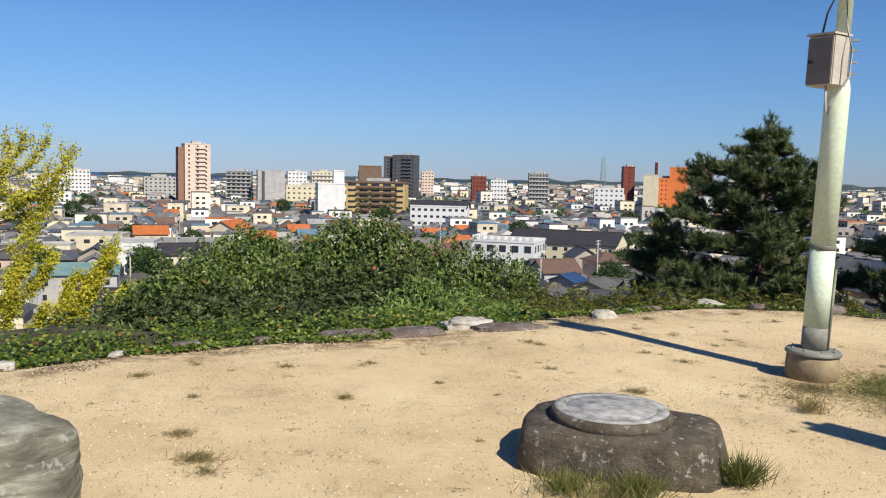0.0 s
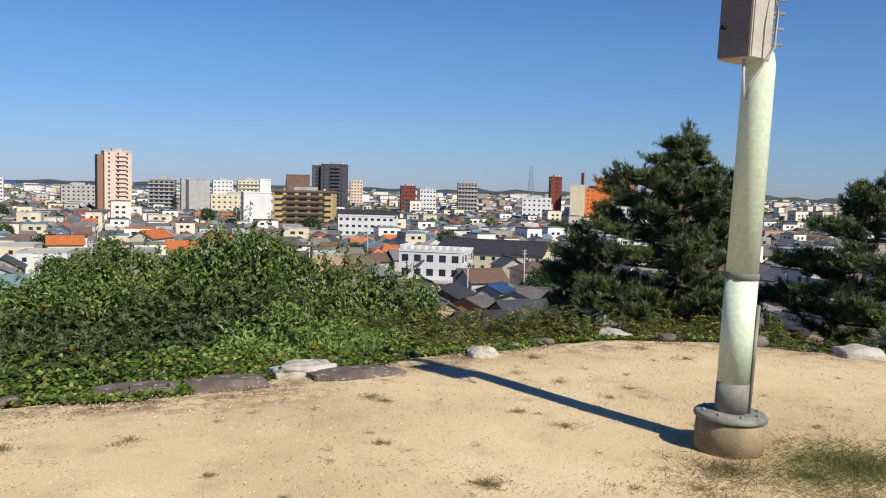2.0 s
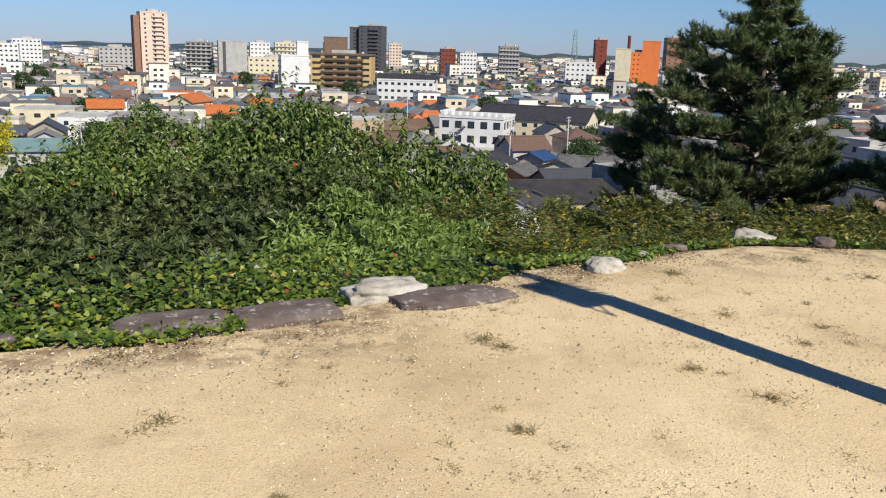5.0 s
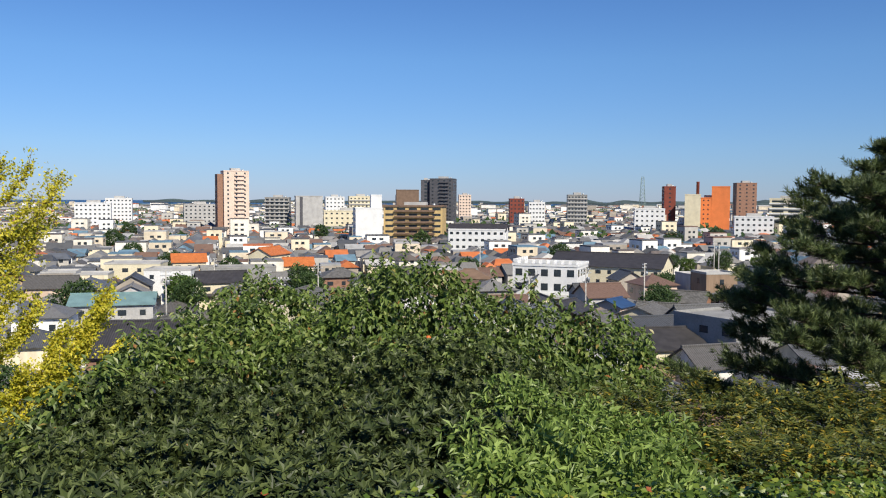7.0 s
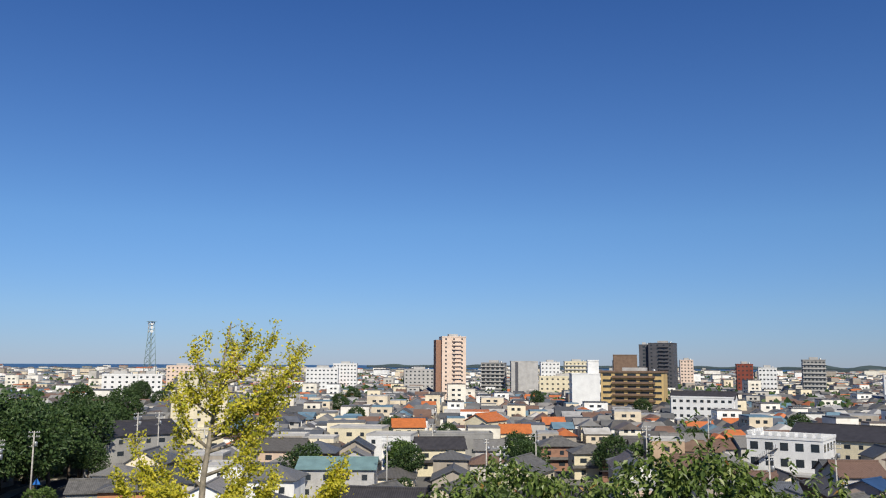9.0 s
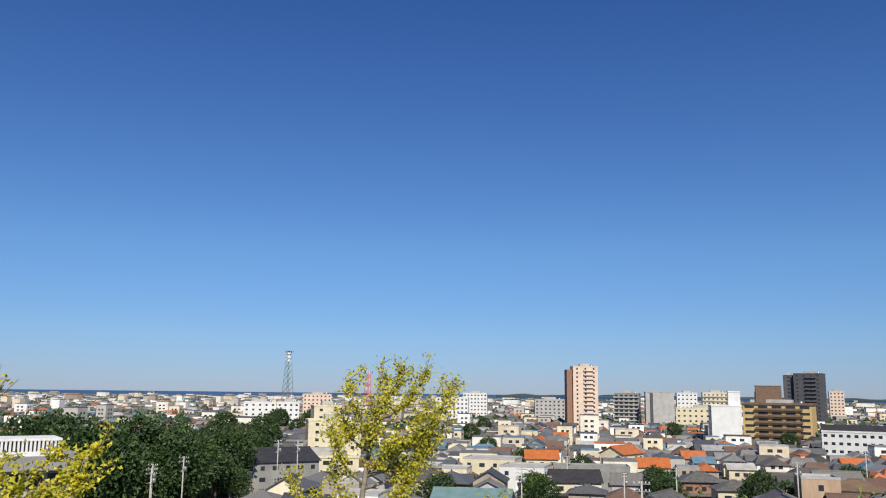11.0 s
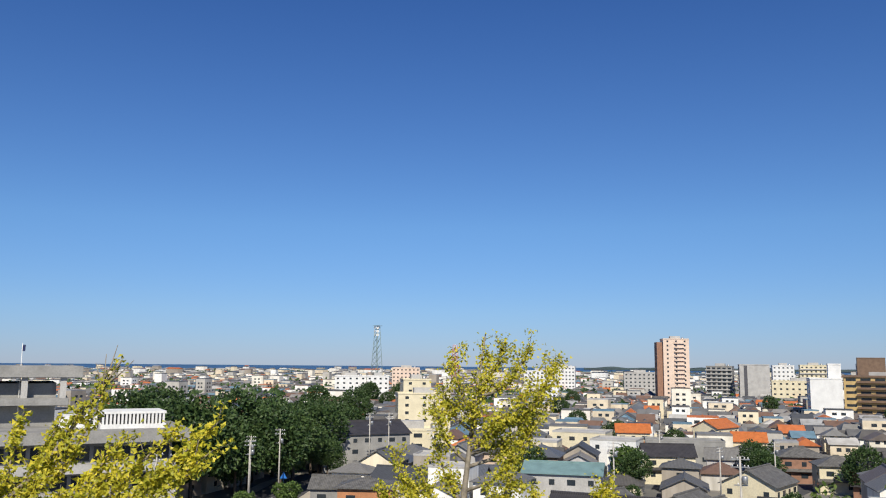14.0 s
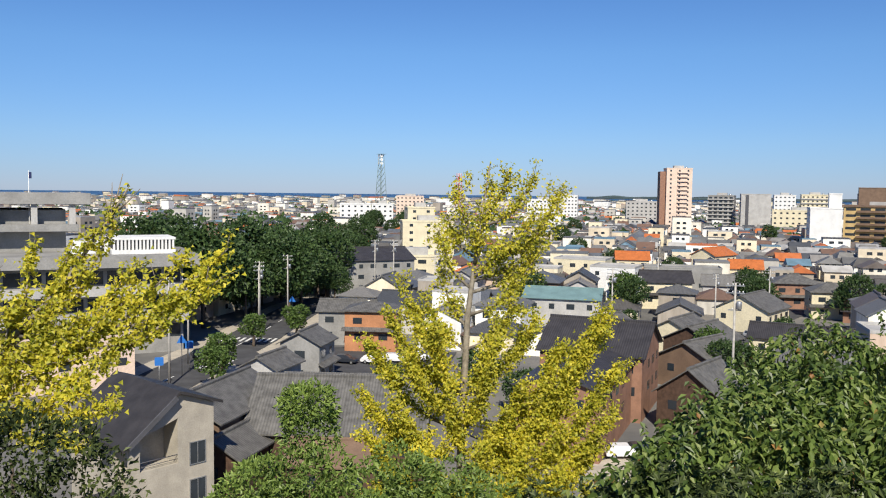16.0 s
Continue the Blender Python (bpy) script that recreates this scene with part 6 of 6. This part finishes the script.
# ---- the carved foundation stone ----
fs = thing("foundation_stone", "weathered carved stone with a round raised seat, patched with pale lichen", "stone base", at=pose(1.98, 3.95, 0, 0, 0, -14))
bm = bmesh.new()
rings = ((.60, -.05, 0), (.60, .05, 0), (.58, .12, 0), (.555, .20, .0), (.535, .228, .0), (.40, .236, 0))
loops = []
for r, z, _ in rings:
    lp = []
    for k in range(40):
        a = 2 * math.pi * k / 40
        c, s = math.cos(a), math.sin(a)
        q = (abs(c) ** 4.5 + abs(s) ** 4.5) ** (-1 / 4.5)
        w = 1 + .10 * noise.noise((c * 1.7, s * 1.7, z * 2 + 2)) + .03 * noise.noise((c * 6, s * 6, z * 9))
        lp.append(bm.verts.new((r * q * c * .93 * w, r * q * s * .66 * w, z)))
    loops.append(lp)
for lo, hi in zip(loops, loops[1:]):
    for k in range(40):
        bm.faces.new((lo[k], lo[(k + 1) % 40], hi[(k + 1) % 40], hi[k])).smooth = True
bm.faces.new(loops[0][::-1])
bm.faces.new(loops[-1])
part("block", bm, M_GRAN, fs)
M_LICH = stone_material("pale_lichened_top", (.17, .16, .14), (.40, .39, .37), (.58, .57, .54), 14)
part("seat_drum", lathe([(.345, .222), (.343, .262), (.335, .283), (.322, .290)], 48, wob=.02), M_GRAN, fs, "dark side of the raised round seat", at=Matrix.Translation((-.06, .02, 0)))
part("seat_top", lathe([(.320, .288), (.318, .2965), (.262, .298), (.256, .2925), (.247, .2925), (.242, .298), (.02, .300)], 48, wob=.02), M_LICH, fs, "pale lichened top with a shallow groove", at=Matrix.Translation((-.06, .02, 0)))


# ---- lamp post ----
POLE_X, POLE_Y = 3.92, 6.16
M_MINT = painted("pale_mint_pole_paint", (.64, .74, .57), .05, 2.5, .45, spec=.4, relief=.03)
M_PLINTH = painted("tan_concrete_plinth", (.36, .28, .17), .2, 6, .9, relief=.4)
M_CAP = painted("weathered_steel_flange", (.26, .26, .22), .2, 8, .7, .1)
# switch box's shaded door and sunlit sides put into two paint tones
M_BOX_SHADED = painted("box_paint_shaded_face", (.20, .18, .155), .1, 3, .5)
M_BOXS = painted("box_lit_side_and_board", (.55, .50, .43), .12, 3, .5)
lp = thing("lamp_post", "pale mint steel post on a concrete plinth with switch box", "pole", at=pose(POLE_X, POLE_Y, 0, 0, 1.9, 0))
part("plinth", lathe([(.205, -.05), (.205, .14), (.2, .2), (.19, .205)], 40, wob=.02), M_PLINTH, lp, "tan concrete plinth")
part("flange", lathe([(.215, .2), (.218, .205), (.218, .225), (.205, .235), (.12, .24)], 40), M_CAP, lp)
for k in range(8):
    part("bolt", lathe([(.012, .23), (.012, .248), (.007, .252)], 6), M_CAP, lp, at=pose(.17 * math.cos(k * .785), .17 * math.sin(k * .785), 0))
part("bare_sleeve", lathe([(.100, .235), (.098, .42)], 32), M_CAP, lp, "unpainted weathered foot of the post")
part("lower_shaft", lathe([(.097, .41), (.097, 1.06)], 32), M_MINT, lp)
part("clamp", lathe([(.098, 1.05), (.102, 1.052), (.102, 1.085), (.098, 1.09)], 32), M_CAP, lp)
part("middle_shaft", lathe([(.095, 1.085), (.093, 2.33), (.08, 2.40), (.062, 2.43)], 32), M_MINT, lp)
part("upper_shaft", lathe([(.058, 2.42), (.052, 6.2), (.02, 6.25)], 24), M_MINT, lp)
part("conduit", tube(bmesh.new(), [(.09, -.05, .24), (.098, -.05, .9)], [.012, .012], 6), M_CAP, lp)
for z in (2.44, 2.53, 2.62, 2.70):
    part("strap_bolt", boxes((.03, -.07, z, .1, -.05, z + .015), (.03, .05, z, .1, .07, z + .015)), M_CAP, lp)
sb = part("switch_box", boxes((-.115, -.25, 2.335, .115, -.06, 2.72), bevel=.008), M_BOXS, lp, "pale steel switch box toned as sunlit", at=pose(0, 0, 0, 0, 0, -58))
part("box_door", boxes((-.108, -.262, 2.345, .108, -.251, 2.70), bevel=.004), M_BOX_SHADED, sb, "taupe door darkened as the shaded face")
part("box_hood", boxes((-.125, -.27, 2.722, .125, -.055, 2.737)), M_BOXS, sb)
part("box_lock", lathe([(.014, 0), (.014, .02)], 10), M_BLACK, sb, at=pose(-.07, -.262, 2.52, 90, 0, 0))
part("cable", tube(bmesh.new(), [(-.16, -.16, 2.34), (-.16, -.17, 2.24), (-.15, -.17, 2.14), (-.135, -.17, 2.11), (-.12, -.18, 2.2), (-.02, -.235, 2.4), (-.02, -.235, 2.6), (-.03, -.14, 2.8), (-.03, -.07, 3.1), (-.03, -.06, 3.6)], [.009] * 10, 6), M_LGREY, lp)
part("cable", tube(bmesh.new(), [(-.2, -.1, 2.73), (-.17, -.09, 2.9), (-.08, -.06, 3.1), (-.06, -.05, 3.6)], [.008] * 4, 6), M_BLACK, lp)

# a second post just out of the walker's view throws the other shadow
sp = thing("sign_board", "plain narrow signboard beside the path", "sign", at=pose(5.06, 2.52, 0, 0, 0, 36))
part("board", boxes((-.14, -.03, .1, .14, .03, 2.6), bevel=.01), M_BOXS, sp)
part("post", lathe([(.04, -.05), (.04, 2.6)], 10), M_CAP, sp, at=Matrix.Translation((0, .07, 0)))


# ---- grass ----
def grass(label, x, y, r, n, h, mat, flat=.5):
    n = int(n * 2.6)
    a, q = RNG.uniform(0, 2 * math.pi, n), r * np.abs(RNG.normal(size=n)) * .6
    p = np.stack([x + np.cos(a) * q, y + np.sin(a) * q, np.full(n, .0)], -1)
    al = RNG.normal(size=(n, 3)) * np.array([[1, 1, .2]]) * flat + np.array([[0, 0, .6 if h > .09 else .22]])
    ob = leaves("grass_tuft", p, al, RNG.normal(size=(n, 3)), h * (1.1 if h > .09 else .7), .0022 + h * .018, mat, None, .02)
    return tagged(ob, label, "grass", "grass tufts on the sand", "stuff")


DRY = "low tuft of dry grass on the sand"
for x, y, r, n, h in ((-1.4, 5.55, .10, 90, .07), (-.36, 6.0, .12, 90, .06), (.25, 6.1, .10, 60, .05), (2.375, 5.5, .12, 120, .07), (-.6, 4.17, .09, 110, .07), (-.35, 3.75, .12, 190, .085), (-.25, 3.55, .09, 60, .06), (.3, 6.2, .1, 80, .06), (1.69, 7.33, .1, 70, .05), (3.15, 8.88, .14, 80, .06), (1.79, 7.22, .1, 70, .05), (2.73, 6.96, .08, 60, .05),
                      (.25, 5.1, .06, 50, .08), (1.8, 6.2, .05, 40, .07), (3.0, 6.6, .12, 80, .06), (3.2, 7.9, .1, 50, .05), (4.6, 8.9, .14, 70, .06), (2.9, 8.2, .1, 50, .05), (3.5, 7.4, .08, 40, .05), (.9, 5.6, .05, 30, .06), (-.8, 5.0, .05, 30, .06), (-1.1, 6.0, .06, 30, .05), (3.5, 5.1, .1, 70, .1), (4.3, 9.4, .12, 60, .06)):
    grass(DRY, x, y, r, n, h, L_GRASS)
for k in range(70):
    x, y = RNG.uniform(-2.4, 6), RNG.uniform(2.6, 9)
    if float(beyond_rim(np.array([x]), np.array([y]))[0]) < -.3 and math.hypot(x - 1.98, y - 3.95) > .8:
        grass("wisp of dry grass on the sand", x, y, RNG.uniform(.03, .07), 14, .045, L_GRASS)
grass("mixed green and dry grass round the post's foot", 4.55, 5.85, .5, 2200, .085, L_GREENG)
grass("mixed green and dry grass round the post's foot", 3.75, 5.75, .3, 500, .08, L_GRASS)
grass("mixed green and dry grass round the post's foot", 5.4, 5.5, .6, 1600, .085, L_GREENG)
for x, y, n, mt in ((4.2, 5.2, 900, L_GRASS), (4.9, 5.0, 900, L_GRASS), (5.6, 4.9, 800, L_GREENG), (3.5, 5.45, 300, L_GRASS), (5.0, 5.6, 1200, L_GREENG), (4.2, 5.65, 700, L_GREENG), (5.2, 4.3, 600, L_GRASS)):
    grass("low mixed grass spreading from the post's foot", x, y, .45, n, .06, mt)
grass("green grass tuft beside the foundation stone", 1.62, 3.44, .17, 180, .10, L_GREENG, .45)
grass("green grass tuft beside the foundation stone", 1.98, 3.42, .16, 200, .11, L_GREENG, .45)
grass("dry grass tuft beside the foundation stone", 1.85, 3.38, .24, 420, .085, L_GRASS, .5)
grass("green grass tuft beside the foundation stone", 2.55, 3.62, .10, 150, .15, L_GREENG, .4)
# flat mats of weeds and dry stalks that fleck the sand
mat_p = []
for k in range(300):
    x, y = RNG.uniform(-3, 7), RNG.uniform(2.8, 9.4)
    near_post = math.hypot(x - 4.6, y - 5.9) < 1.6
    if float(beyond_rim(np.array([x]), np.array([y]), SANDY)[0]) > -.2 or math.hypot(x - 1.98, y - 3.95) < .75 or (noise.noise((x * .8, y * .8, 9.0)) < -.05 and not near_post):
        continue
    c = RNG.integers(10, 60) if not near_post else RNG.integers(40, 120)
    w = RNG.uniform(.02, .09)
    mat_p.append(np.stack([x + RNG.normal(size=c) * w, y + RNG.normal(size=c) * w * .7, np.full(c, .004)], -1))
mat_p = np.concatenate(mat_p)
tagged(leaves("weed_mat", mat_p, RNG.normal(size=mat_p.shape) * np.array([[1, 1, .12]]) + np.array([[0, 0, .18]]), np.tile([[0, 0, 1.0]], (len(mat_p), 1)) + RNG.normal(size=mat_p.shape) * .4, .024, .003, L_GRASS, None, .03), "flat mats of dry weeds flecking the sand", "weeds", kind="stuff")
# dead leaves and twigs gathered along the rim
lit = []
for k in range(14000):
    j = RNG.integers(1, 12)
    a, b = Vector(GREEN[j]), Vector(GREEN[j + 1])
    q = a.lerp(b, RNG.random()) - Vector((-(b - a).y, (b - a).x)).normalized() * (abs(RNG.normal()) * .34 - .15)
    if noise.noise((q.x * 2.2, q.y * 2.2, 4.0)) > .02:
        lit.append((q.x, q.y, 0))
lit = np.array(lit)
lit[:, 2] = height(lit[:, 0], lit[:, 1]) + .008
L_DEAD = leafy("dead_leaves", [(0, (.09, .06, .035)), (.6, (.17, .115, .06)), (1, (.27, .20, .11))], .1, .7)
tagged(leaves("leaf_litter", lit, RNG.normal(size=lit.shape) * np.array([[1, 1, .05]]), np.tile([[0, 0, 1.0]], (len(lit), 1)) + RNG.normal(size=lit.shape) * .12, .02, .011, L_DEAD, None), "brown dead leaves gathered along the rim", "leaf litter", kind="stuff")

# ---- loose gravel on the sand ----
gn = 90000
gp = np.stack([RNG.uniform(-3, 7, gn), RNG.uniform(2.2, 9.6, gn)], -1)
gp = gp[beyond_rim(gp[:, 0], gp[:, 1], SANDY) < -.1]
gs = .002 + .006 * RNG.random(len(gp)) ** 3
tet = np.array([[1, 0, -.3], [-.5, .87, -.3], [-.5, -.87, -.3], [0, 0, .7]])
ga = RNG.uniform(0, 6.28, len(gp))
rot = np.stack([np.stack([np.cos(ga), -np.sin(ga)], -1), np.stack([np.sin(ga), np.cos(ga)], -1)], 1)
txy = np.einsum("nij,kj->nki", rot, tet[:, :2]) * gs[:, None, None]
tz = np.tile(tet[None, :, 2], (len(gp), 1)) * gs[:, None]
gv = np.concatenate([txy + gp[:, None, :], tz[:, :, None] + .004], -1).reshape(-1, 3)
gi = np.arange(len(gp))[:, None] * 4
gf = np.concatenate([gi + np.array([q]) for q in ((0, 1, 3), (1, 2, 3), (2, 0, 3))])
M_GRAVEL = choice("loose_gravel", [(.62, .52, .36), (.5, .4, .26), (.7, .63, .5), (.32, .25, .17), (.58, .48, .32), (.2, .15, .1)], .9, island=True, scale=8)
tagged(mesh_np("gravel", gv, gf, M_GRAVEL), "small loose gravel strewn over the sand", "gravel", kind="stuff")
